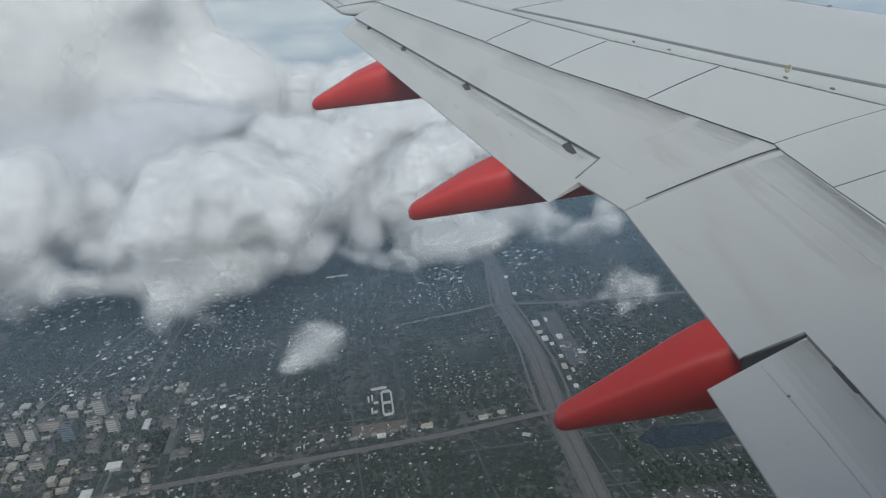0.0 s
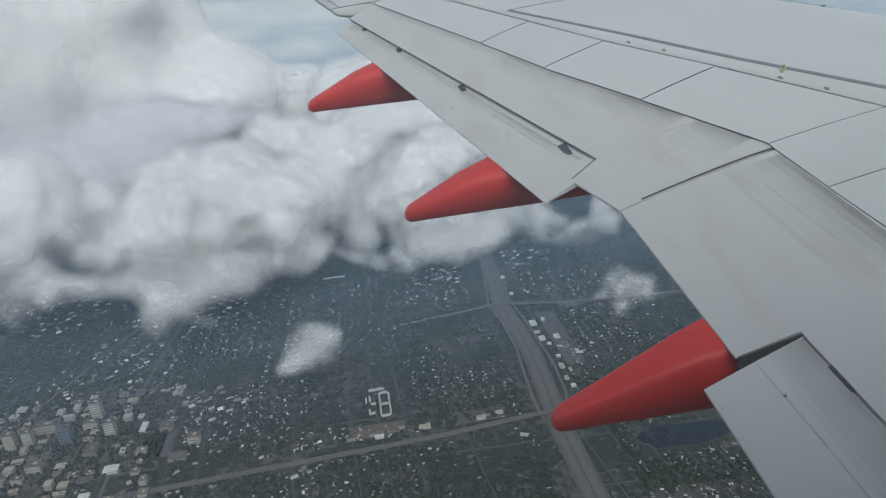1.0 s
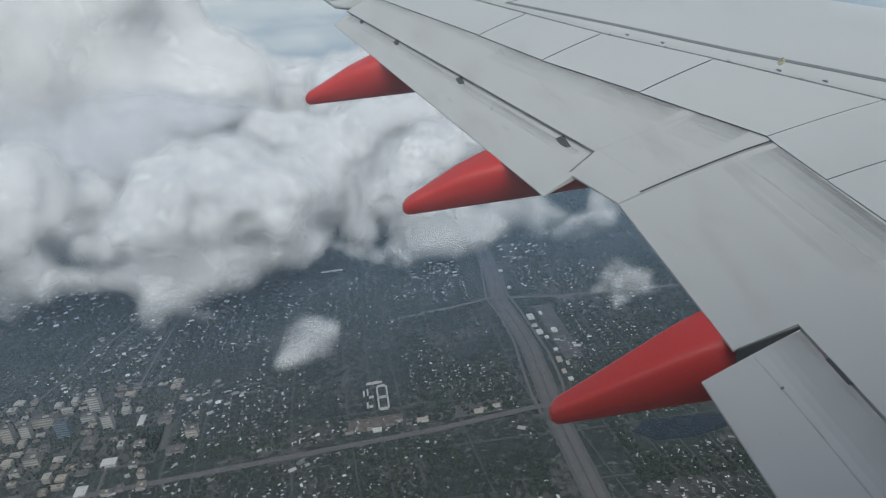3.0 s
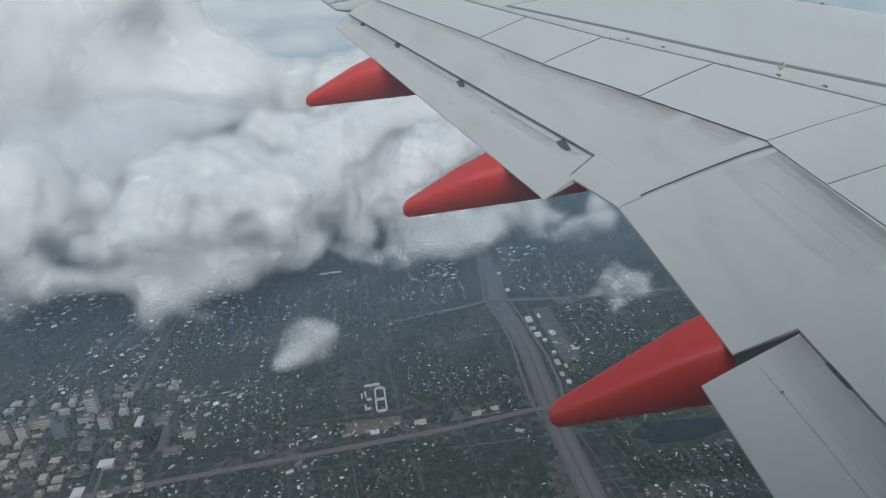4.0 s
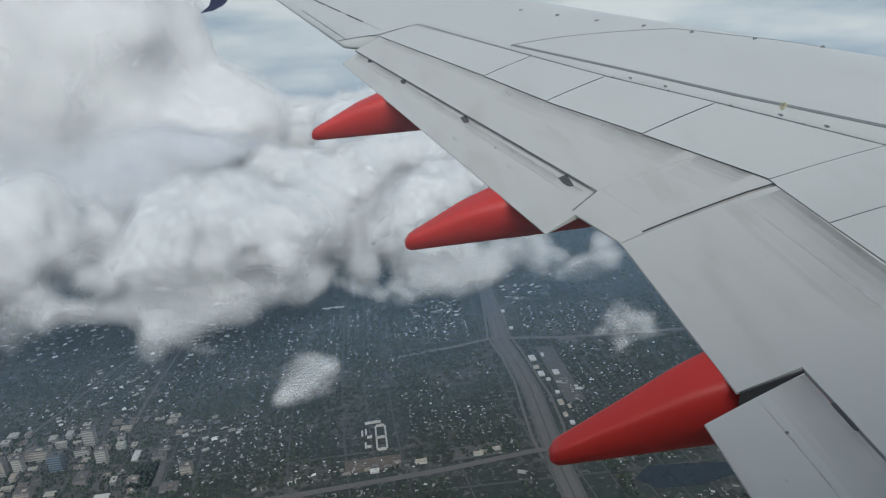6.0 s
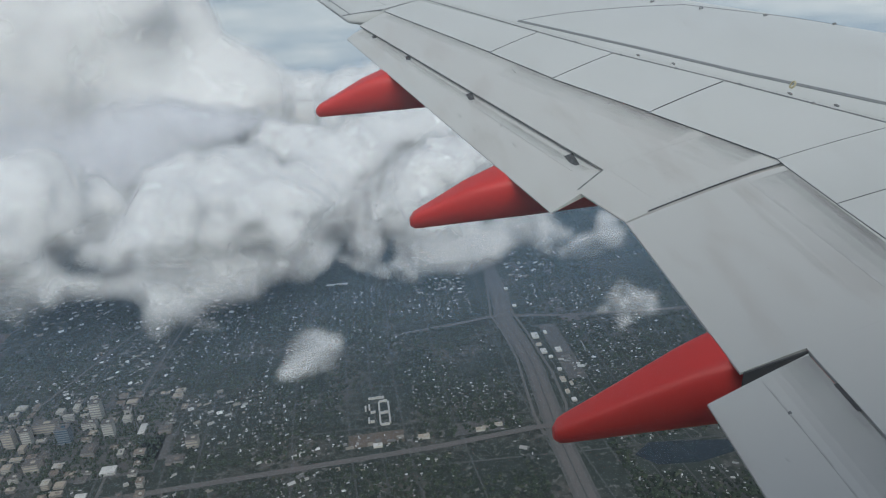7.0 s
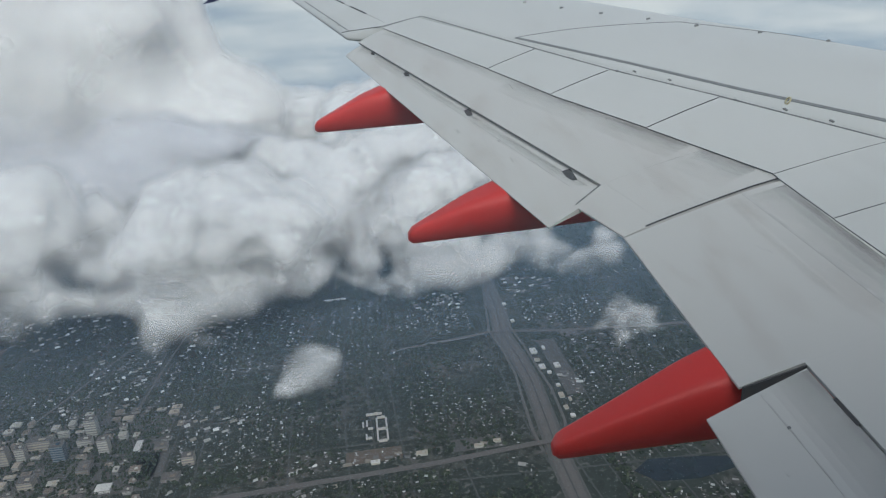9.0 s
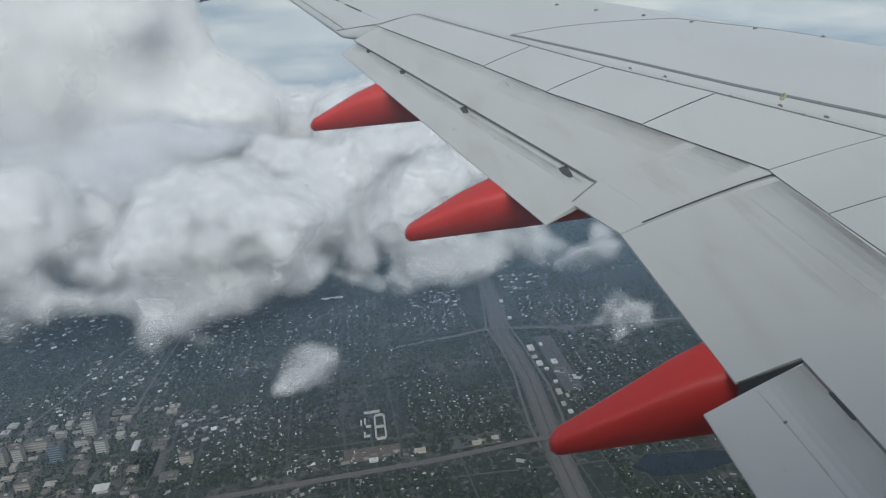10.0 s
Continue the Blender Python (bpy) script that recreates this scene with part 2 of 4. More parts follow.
strip("seam", [(-1.25, 13.80), (-0.79, 13.59)], 0.02, SEAM, wing)
strip("aileron_end_gap", [(0.0, 9.80), (0.54, 9.47)], 0.018, DARK, wing)


# soft shade across the gate, put into a faint strip
strip("shade_line", [(2.54, 3.90), (2.56, 3.30), (2.58, 2.6)], 0.016, FAINT, gate, off=0.001)
strip("flap_seam", [(1.78, 2.40), (1.79, 2.0), (1.79, 0.4)], 0.006, FAINT, inboard_flap, off=0.001)


strip("drain_streak", [(1.787, 2.17), (1.788, 2.02), (1.789, 1.86)], 0.004, FAINT, inboard_flap, off=0.0025, label="faint grey drain streak")


def rivets(path, step, size=0.0066):
    """A row of small rivet heads along plan points."""
    verts, faces = [], []
    for p, q in zip(path, path[1:]):
        n = max(1, int(math.dist(p, q) / step))
        for i in range(n):
            x, y = lerp(p, q, i / n)
            z, k = skin(x, y) + 0.001, len(verts)
            verts += [(x + size * math.cos(a * math.pi / 3), y + size * math.sin(a * math.pi / 3), z) for a in range(6)] + [(x, y, z + 0.003)]
            faces += [(k + a, k + (a + 1) % 6, k + 6) for a in range(6)]
    return tagged(part("rivet_row", verts, faces, FAINT if size < 0.006 else SEAM, flap_box), kind="stuff")


def wing_rivets(table, ya, yb, aside, step, size):
    """A row of rivet heads beside a line of the skin."""
    y, path = ya, []
    while y > yb:
        path.append((between(table, y) + aside, y))
        y -= 0.3
    row = rivets(path, step, size)
    row.parent = wing


wing_rivets(HINGE, 9.0, 2.9, 0.045, 0.11, 0.006)
wing_rivets(HINGE, 9.0, 2.9, -0.05, 0.13, 0.0055)
for x, y in ((2.70, 6.05), (2.88, 5.70), (3.36, 4.72), (3.52, 4.40)):
    slab("hinge_fitting", [(x - 0.016, y + 0.02), (x - 0.012, y - 0.022), (x + 0.004, y - 0.018), (x + 0.002, y + 0.014)], 0.010, 0.008, LIP, wing, nu=1, nv=1)
for x, y, a, b in ((0.98, 6.02, 0.016, 0.05), (1.05, 5.7, 0.012, 0.03), (1.30, 5.25, 0.01, 0.045), (0.45, 7.9, 0.012, 0.05), (1.95, 6.05, 0.02, 0.06), (1.62, 6.5, 0.014, 0.07), (2.33, 3.35, 0.008, 0.02), (2.36, 3.28, 0.006, 0.02), (2.2, 3.05, 0.006, 0.012), (1.66, 2.0, 0.006, 0.01)):
    slab("scuff", [(x - a, y + b), (x - a * 0.4, y - b), (x + a, y - b * 0.8), (x + a * 0.3, y + b * 0.7)], 0.0015 if y < 4.5 or x > 1.5 else 0.001, 0.004, FAINT, plane, "small worn paint scuff", nu=1, nv=1)
rivets([(1.83, 4.46), (1.97, 3.97)], 0.04)
rivets([(1.83, 4.46), (2.05, 4.47)], 0.06)
rivets([(1.99, 3.96), (2.40, 3.985)], 0.05)
rivets([(2.06, 4.45), (2.2, 4.0)], 0.07)
rivets([(2.71, 3.30), (2.68, 3.10), (2.62, 2.9), (2.70, 2.6)], 0.05, 0.004)

# painted shade behind the gaps, with dirt: thin uneven films, one over another
SHADE_GRIME = material("shade_grime_film", (0.15, 0.145, 0.14), 0.75, fine=(6, (0.22, 0.21, 0.20), 0.4, 0.7))
gn, gl = SHADE_GRIME.node_tree.nodes, SHADE_GRIME.node_tree.links
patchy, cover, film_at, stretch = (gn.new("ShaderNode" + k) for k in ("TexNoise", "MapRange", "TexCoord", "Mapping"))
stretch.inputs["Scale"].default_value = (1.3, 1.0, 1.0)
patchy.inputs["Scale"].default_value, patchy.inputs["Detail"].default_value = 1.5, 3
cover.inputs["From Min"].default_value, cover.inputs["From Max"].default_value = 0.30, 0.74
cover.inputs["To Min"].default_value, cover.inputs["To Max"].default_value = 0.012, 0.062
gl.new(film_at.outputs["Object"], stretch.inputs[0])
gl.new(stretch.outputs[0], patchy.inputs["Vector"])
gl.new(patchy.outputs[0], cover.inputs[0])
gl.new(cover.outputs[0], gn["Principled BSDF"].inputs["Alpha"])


def shade_and_grime(table, ya, yb, widths, parent, drop, lift=0.0012):
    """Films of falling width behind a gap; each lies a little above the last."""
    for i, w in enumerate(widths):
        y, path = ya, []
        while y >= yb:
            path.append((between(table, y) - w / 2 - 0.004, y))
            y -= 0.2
        strip("shade_grime_film", path, w, SHADE_GRIME, parent, off=lift + 0.0004 * i, drop=drop, label="thin grey film of painted shade and dirt" if not i else "")


shade_and_grime(SPOIL, 6.6, 4.55, (0.24, 0.19, 0.15, 0.11, 0.07, 0.035), fore_flap, fore_drop)
shade_and_grime(SPOIL, 9.2, 6.6, (0.12, 0.08, 0.04), fore_flap, fore_drop)
shade_and_grime(SPOIL, 4.49, 3.97, (0.32, 0.26, 0.20, 0.14, 0.09, 0.045), flap_box, fore_drop)
shade_and_grime(SPOIL, 3.85, 2.55, (0.40, 0.34, 0.28, 0.22, 0.16, 0.10, 0.05), gate, fore_drop)
shade_and_grime([(2.036, 2.46), (2.018, 0.3)], 2.44, 0.5, (0.20, 0.16, 0.12, 0.085, 0.055, 0.03), inboard_flap, lambda x, y: -0.012 * max(0, x - 1.7))
shade_and_grime(STEP, 9.0, 4.6, (0.11, 0.08, 0.055, 0.03), aft_flap, aft_drop)

# dark strips in the gaps, the gaps' shade put into colour
strip("gap_shade", [(1.88, 3.918), (2.4, 3.930), (2.84, 3.942)], 0.013, DARK, flap_box, off=0.003, label="black strip for the shade in the gap", drop=fore_drop)
slab("edge_shade", [(1.735, 2.483), (1.735, 2.474), (2.062, 2.460), (2.062, 2.468)], -0.003, 0.10, DARK, gate, nu=2, nv=6)
slab("edge_shade", [(2.026, 2.25), (2.024, 2.09), (2.040, 2.09), (2.042, 2.25)], -0.001, 0.06, DARK, gate, nu=3, nv=2)
strip("gap_shade", [(1.785, 4.507), (1.56, 4.396)], 0.012, SEAM, flap_box, off=0.003)
for i in range(9):
    y = 8.9 - i * 0.55
    x = between(HINGE, y)
    slab("hinge_knuckle", [(x - 0.014, y + 0.016), (x - 0.014, y - 0.012), (x + 0.008, y - 0.012), (x + 0.008, y + 0.016)], 0.011, 0.008, SEAM, wing, nu=1, nv=1)
lane = [lerp(p, q, 0.22) for p, q in (((0.28, 9.10), (0.06, 8.85)), ((1.68, 4.72), (1.30, 4.36)))]
strip("flap_seam", lane, 0.007, FAINT, aft_flap, off=0.0025, drop=aft_drop)
for x, y in ((1.787, 2.195), (1.27, 5.6), (2.15, 5.35), (0.52, 8.3)):
    slab("drain_cap", [(x - 0.007, y + 0.006), (x - 0.008, y - 0.006), (x + 0.006, y - 0.006), (x + 0.007, y + 0.006)], 0.003, 0.006, SEAM, plane, nu=1, nv=1)

# flap fairings: long canoes under the flaps
def fairing(y, tip_x, fore_x, top_te, te, low_tip, low_fore, wide, label):
    """A flat-topped canoe at span y, from tip_x forward to fore_x. At te its top is at top_te, ahead of that it hides under the flap."""
    rows, verts, faces = 34, [], []
    k = 40
    for i in range(rows + 1):
        s = i / rows
        s = s * s * 0.6 + s * 0.4
        x = tip_x + (fore_x - tip_x) * s
        nose = math.sqrt(max(0.0, 1 - max(0.0, 1 - (x - tip_x) / 0.06) ** 2))
        grow = (x - tip_x) / (te - tip_x)
        bottom = low_tip + (low_fore - low_tip) * s
        top = low_tip + 0.12 + (top_te - low_tip - 0.12) * grow
        top = min(top, skin(x, y) - 0.004 - min(0.12, max(0.0, x - te - 0.09) * 0.9))
        mid, half = (top + bottom) / 2, max(0.03, (top - bottom) / 2) * (0.5 + 0.5 * nose)
        wd = wide * (0.32 + 0.66 * min(1.2, grow)) * (0.55 + 0.45 * nose)
        for j in range(k):
            a = 2 * math.pi * j / k
            ca, sa = math.cos(a), math.sin(a)
            keel = sa < 0                                # rounded below, boxy above
            out, up = wd / 2 * math.copysign(abs(ca) ** (0.72 if keel else 0.42), ca), math.copysign(abs(sa) ** (0.85 if keel else 0.5), sa)
            out *= 1 - 0.42 * max(0.0, 0.12 - up)          # the keel is narrower than the back
            verts.append((x, y + out, mid + half * up + out * 0.19 * max(0.0, up) * min(1, grow)))
    for i in range(rows):
        for j in range(k):
            a, b = i * k + j, i * k + (j + 1) % k
            faces.append((a, a + k, b + k, b))
    faces.append(tuple(range(k)))
    faces.append(tuple(reversed(range(rows * k, rows * k + k))))
    return part("flap_fairing", verts, faces, RED, plane, label, smooth=True)


fairing(2.69, 0.86, 3.4, -1.78, 1.72, -2.275, -2.27, 0.33, "bright red flap track fairing")
fairing(4.99, 0.37, 3.2, -1.42, 1.10, -1.88, -1.79, 0.36, "bright red flap track fairing")
fairing(7.58, -0.40, 2.4, -0.92, 0.38, -1.41, -1.36, 0.36, "bright red flap track fairing")

# hinge cut-outs in the step between the flaps: dark blocks, recess shade in colour
for x, y, s in ((1.68, 4.82, 0.11), (1.14, 6.36, 0.09), (0.68, 7.74, 0.075), (0.36, 8.72, 0.06)):
    px = between(STEP, y)
    slab("hinge_cutout", [(px - s * 0.32, y + s * 0.5), (px - s * 0.25, y - s * 1.0), (px + 0.03, y - s * 1.0), (px + 0.03, y + s * 0.5)], -0.022, 0.03, DARK, aft_flap, nu=3, nv=3)

# vortex generators, tie-down ring
for x, y in ((2.46, 9.06), (2.79, 8.53), (3.12, 8.03), (3.50, 7.54), (3.83, 7.05), (4.27, 6.56), (4.69, 6.08)):
    z = skin(x, y)
    part("vortex_generator", [(x - 0.03, y - 0.012, z - 0.01), (x + 0.035, y + 0.012, z - 0.01), (x + 0.01, y + 0.008, z + 0.02), (x - 0.035, y - 0.008, z + 0.02),
                              (x - 0.035, y - 0.004, z - 0.01), (x + 0.035, y + 0.020, z - 0.01), (x + 0.01, y + 0.014, z + 0.02), (x - 0.035, y - 0.002, z + 0.02)],
         [(0, 1, 2, 3), (7, 6, 5, 4), (0, 4, 5, 1), (1, 5, 6, 2), (2, 6, 7, 3), (3, 7, 4, 0)], SEAM, wing)


def torus(name, centre, big, small, mat, parent, tilt, label):
    verts, faces, a, b = [], [], 20, 8
    for i in range(a):
        for j in range(b):
            p, q = 2 * math.pi * i / a, 2 * math.pi * j / b
            r = big + small * math.cos(q)
            verts.append(Vector(centre) + tilt @ Vector((r * math.cos(p), r * math.sin(p) * 0.8, small * math.sin(q))))
    for i in range(a):
        for j in range(b):
            faces.append((i * b + j, ((i + 1) % a) * b + j, ((i + 1) % a) * b + (j + 1) % b, i * b + (j + 1) % b))
    return part(name, verts, faces, mat, parent, label, smooth=True)


torus("tie_down_ring", (3.43, 4.81, skin(3.43, 4.81) + 0.022), 0.028, 0.008, YELLOW, wing, Matrix.Rotation(radians(-62), 3, "Y"), "yellow escape rope ring")

# winglet strake below the wing tip
outline = [(-3.0, 16.35, 0.02), (-2.76, 16.25, 0.16), (-2.62, 16.1, 0.40), (-2.50, 15.95, 0.72), (-2.35, 15.75, 1.05), (-1.2, 15.45, 1.05), (-1.35, 15.5, 0.80), (-1.83, 15.8, 0.62), (-2.17, 16.0, 0.37), (-2.45, 16.15, 0.15), (-2.7, 16.28, 0.06)]
k = len(outline)
part("winglet", [(x, y - 0.02, z) for x, y, z in outline] + [(x, y + 0.02, z) for x, y, z in outline],
     [tuple(range(k)), tuple(reversed(range(k, 2 * k)))] + [(i, i + k, (i + 1) % k + k, (i + 1) % k) for i in range(k)], BLUE, plane, "dark blue swept winglet")


# fuselage shell behind the window
def fuselage():
    verts, faces, k = [], [], 96
    stations = [(-9.0, 1.0), (-6.0, 1.6), (-3.0, 1.86), (-0.15, 1.88), (0.15, 1.88), (5, 1.88), (10, 1.88)]
    for x, r in stations:
        for j in range(k):
            a = 2 * math.pi * (j + 0.5) / k
            verts.append((x, -1.80 + r * math.cos(a), -0.25 + r * math.sin(a) * 1.06))
    for i in range(len(stations) - 1):
        for j in range(k):
            if i == 3 and j in (0, 1, 2, 3, 4):
                continue                        # the window opening
            faces.append((i * k + j, (i + 1) * k + j, (i + 1) * k + (j + 1) % k, i * k + (j + 1) % k))
    faces.append(tuple(reversed(range(k))))
    faces.append(tuple(range((len(stations) - 1) * k, len(stations) * k)))
    hull = part("fuselage", verts, faces, HULL, plane, "plain slate blue fuselage skin", smooth=True)
    wall = hull.modifiers.new("wall", "SOLIDIFY")
    wall.thickness, wall.offset = 0.035, -1


fuselage()

# the window: hazy clear acrylic, veiling glare painted in, most towards upper aft corner
ACRYLIC = bpy.data.materials.new("glare_hazed_acrylic")
ACRYLIC.use_nodes = True
an, al = ACRYLIC.node_tree.nodes, ACRYLIC.node_tree.links
an.remove(an["Principled BSDF"])
clear, haze, pane_mix = an.new("ShaderNodeBsdfTransparent"), an.new("ShaderNodeBsdfTranslucent"), an.new("ShaderNodeMixShader")
haze.inputs[0].default_value = (0.8, 0.85, 0.9, 1)
geo, xyz, low, glare = (an.new("ShaderNode" + k) for k in ("NewGeometry", "SeparateXYZ", "Math", "MapRange"))
low.operation = "SUBTRACT"
upward, aft = an.new("ShaderNodeMath"), an.new("ShaderNodeMath")
upward.operation = aft.operation = "MULTIPLY"
upward.inputs[1].default_value, aft.inputs[1].default_value = 1.8, 0.7
al.new(geo.outputs["Position"], xyz.inputs[0])
al.new(xyz.outputs[2], upward.inputs[0])
al.new(xyz.outputs[0], aft.inputs[0])
al.new(upward.outputs[0], low.inputs[0])
al.new(aft.outputs[0], low.inputs[1])
glare.inputs["From Min"].default_value, glare.inputs["From Max"].default_value = -0.10, 0.035
glare.inputs["To Min"].default_value, glare.inputs["To Max"].default_value = 0.004, 0.130
al.new(low.outputs[0], glare.inputs[0])
al.new(glare.outputs[0], pane_mix.inputs[0])
al.new(clear.outputs[0], pane_mix.inputs[1])
al.new(haze.outputs[0], pane_mix.inputs[2])
al.new(pane_mix.outputs[0], an["Material Output"].inputs["Surface"])
part("window_pane", [(-0.16, 0.064, -0.16), (0.16, 0.064, -0.16), (0.16, 0.064, 0.42), (-0.16, 0.064, 0.42)], [(0, 1, 2, 3)], ACRYLIC, plane, "clear cabin window pane hazed with painted glare")


# ---- clouds ----
def lattice_noise(p, seed):
    """Smooth value noise in 0..1 at the points p (n, 3)."""
    i = np.floor(p).astype(np.int64)
    f = p - i
    f = f * f * f * (f * (f * 6 - 15) + 10)
    total = np.zeros(len(p))
    for dx in (0, 1):
        for dy in (0, 1):
            for dz in (0, 1):
                h = ((i[:, 0] + dx) * 374761393 + (i[:, 1] + dy) * 668265263 + (i[:, 2] + dz) * 2147483647 + seed * 1274126177) & 0xFFFFFFFF
                h = ((h ^ (h >> 13)) * 1274126177) & 0xFFFFFFFF
                h = ((h ^ (h >> 16)) & 0xFFFF) / 65535.0
                w = (f[:, 0] if dx else 1 - f[:, 0]) * (f[:, 1] if dy else 1 - f[:, 1]) * (f[:, 2] if dz else 1 - f[:, 2])
                total += h * w
    return total


def fractal(p, scale, octaves, seed):
    total, amp, norm = np.zeros(len(p)), 1.0, 0.0
    for o in range(octaves):
        total += amp * lattice_noise(p * (2.03 ** o / scale) + 17.3 * o, seed + o)
        norm += amp
        amp *= 0.52
    return total / norm


def surface_net(field, level, origin, cell):
    """Vertices and quads of the surface field = level."""
    s = field - level
    inside = s > 0
    nx, ny, nz = s.shape
    shape = (nx - 1, ny - 1, nz - 1)
    acc, cnt = np.zeros(shape + (3,)), np.zeros(shape)

    def sub(a, o):
        return a[o[0]:o[0] + shape[0], o[1]:o[1] + shape[1], o[2]:o[2] + shape[2]]
    for axis in range(3):
        others = [a for a in range(3) if a != axis]
        for p in (0, 1):
            for q in (0, 1):
                o = [0, 0, 0]
                o[others[0]], o[others[1]] = p, q
                e = list(o)
                e[axis] = 1
                a, b = sub(s, o), sub(s, e)
                cross = (a > 0) != (b > 0)
                t = np.where(cross, a / np.where(cross, a - b, 1), 0)
                for k in range(3):
                    acc[..., k] += cross * (o[k] if k != axis else t)
                cnt += cross
    live = cnt > 0
    index = -np.ones(shape, dtype=np.int64)
    index[live] = np.arange(live.sum())
    cells = np.argwhere(live)
    verts = (cells + acc[live] / cnt[live][:, None]) * cell + np.array(origin)
    quads = []
    for axis in range(3):
        u, v = [a for a in range(3) if a != axis]
        lo = [slice(1, -1)] * 3
        lo[axis] = slice(0, -1)
        hi = list(lo)
        hi[axis] = slice(1, None)
        change = inside[tuple(lo)] != inside[tuple(hi)]
        at = np.argwhere(change)
        off = np.ones(3, dtype=np.int64)
        off[axis] = 0
        at = at + off
        start = inside[at[:, 0], at[:, 1], at[:, 2]]
        du, dv = np.zeros(3, dtype=np.int64), np.zeros(3, dtype=np.int64)
        du[u], dv[v] = 1, 1
        c = [at, at - du, at - du - dv, at - dv]
        q = np.stack([index[k[:, 0], k[:, 1], k[:, 2]] for k in c], 1)
        flip = start if axis != 1 else ~start
        q[~flip] = q[~flip][:, ::-1]
        quads.append(q)
    return verts, np.concatenate(quads)


def cloud_material(name, alpha, scale, tone=(0.895, 0.915, 0.935)):
    """White scattering water droplets; alpha below 1 thins the veil with a noise of its own."""
    m = bpy.data.materials.new(name)
    m.use_nodes = True
    n, l = m.node_tree.nodes, m.node_tree.links
    n.remove(n["Principled BSDF"])
    dif, tra, mix = n.new("ShaderNodeBsdfDiffuse"), n.new("ShaderNodeBsdfTranslucent"), n.new("ShaderNodeMixShader")
    for b in (dif, tra):
        b.inputs[0].default_value = (*tone, 1)
    mix.inputs[0].default_value = 0.35 if alpha < 1 else 0.0
    # light wanders inside a cloud, so its shading follows the folds only in part
    skin, soften = n.new("ShaderNodeNewGeometry"), n.new("ShaderNodeVectorMath")
    soften.operation = "MULTIPLY_ADD"
    soften.inputs[1].default_value, soften.inputs[2].default_value = (0.42, 0.42, 0.42), (0.0, -0.10, 0.36)
    l.new(skin.outputs["Normal"], soften.inputs[0])
    l.new(soften.outputs[0], dif.inputs["Normal"])
    l.new(dif.outputs[0], mix.inputs[1])
    l.new(tra.outputs[0], mix.inputs[2])
    last = mix.outputs[0]
    if alpha < 1:
        geo, tex, rng = n.new("ShaderNodeNewGeometry"), n.new("ShaderNodeTexNoise"), n.new("ShaderNodeMapRange")
        tex.inputs["Scale"].default_value, tex.inputs["Detail"].default_value = 1 / scale, 2
        rng.inputs["From Min"].default_value, rng.inputs["From Max"].default_value = 0.3, 0.7
        rng.inputs["To Min"].default_value, rng.inputs["To Max"].default_value = 0.6 * alpha, alpha * 1.4
        l.new(geo.outputs["Position"], tex.inputs["Vector"])
        l.new(tex.outputs[0], rng.inputs[0])
        clear, veil = n.new("ShaderNodeBsdfTransparent"), n.new("ShaderNodeMixShader")
        l.new(rng.outputs[0], veil.inputs[0])
        l.new(clear.outputs[0], veil.inputs[1])
        l.new(last, veil.inputs[2])
        last = veil.outputs[0]
    l.new(last, n["Material Output"].inputs["Surface"])
    return m


VEILS = [cloud_material("cloud_veil", a, s) for a, s in ((0.03, 140), (0.05, 130), (0.07, 120), (0.10, 110), (0.14, 100), (0.19, 90), (0.25, 80), (0.32, 70))]
THIN = [cloud_material("cloud_wisp", a, s) for a, s in ((0.015, 90), (0.025, 80), (0.035, 70), (0.05, 60), (0.065, 55), (0.085, 50), (0.11, 45), (0.15, 40))]
CORE = cloud_material("cloud_core", 1.0, 1)
def grey_set(name, tone):
    return [cloud_material(name + "_veil", a, s, tone) for a, s in ((0.03, 240), (0.05, 230), (0.07, 220), (0.10, 210), (0.14, 200), (0.19, 190), (0.25, 180), (0.32, 170))] + [cloud_material(name + "_core", 1.0, 1, tone)]


# the last set puts the cloud foot's shade into a greyer tone
GREYS = [VEILS + [CORE], grey_set("far_cloud", (0.935, 0.948, 0.96)), grey_set("shaded_cloud", (0.80, 0.825, 0.87))]


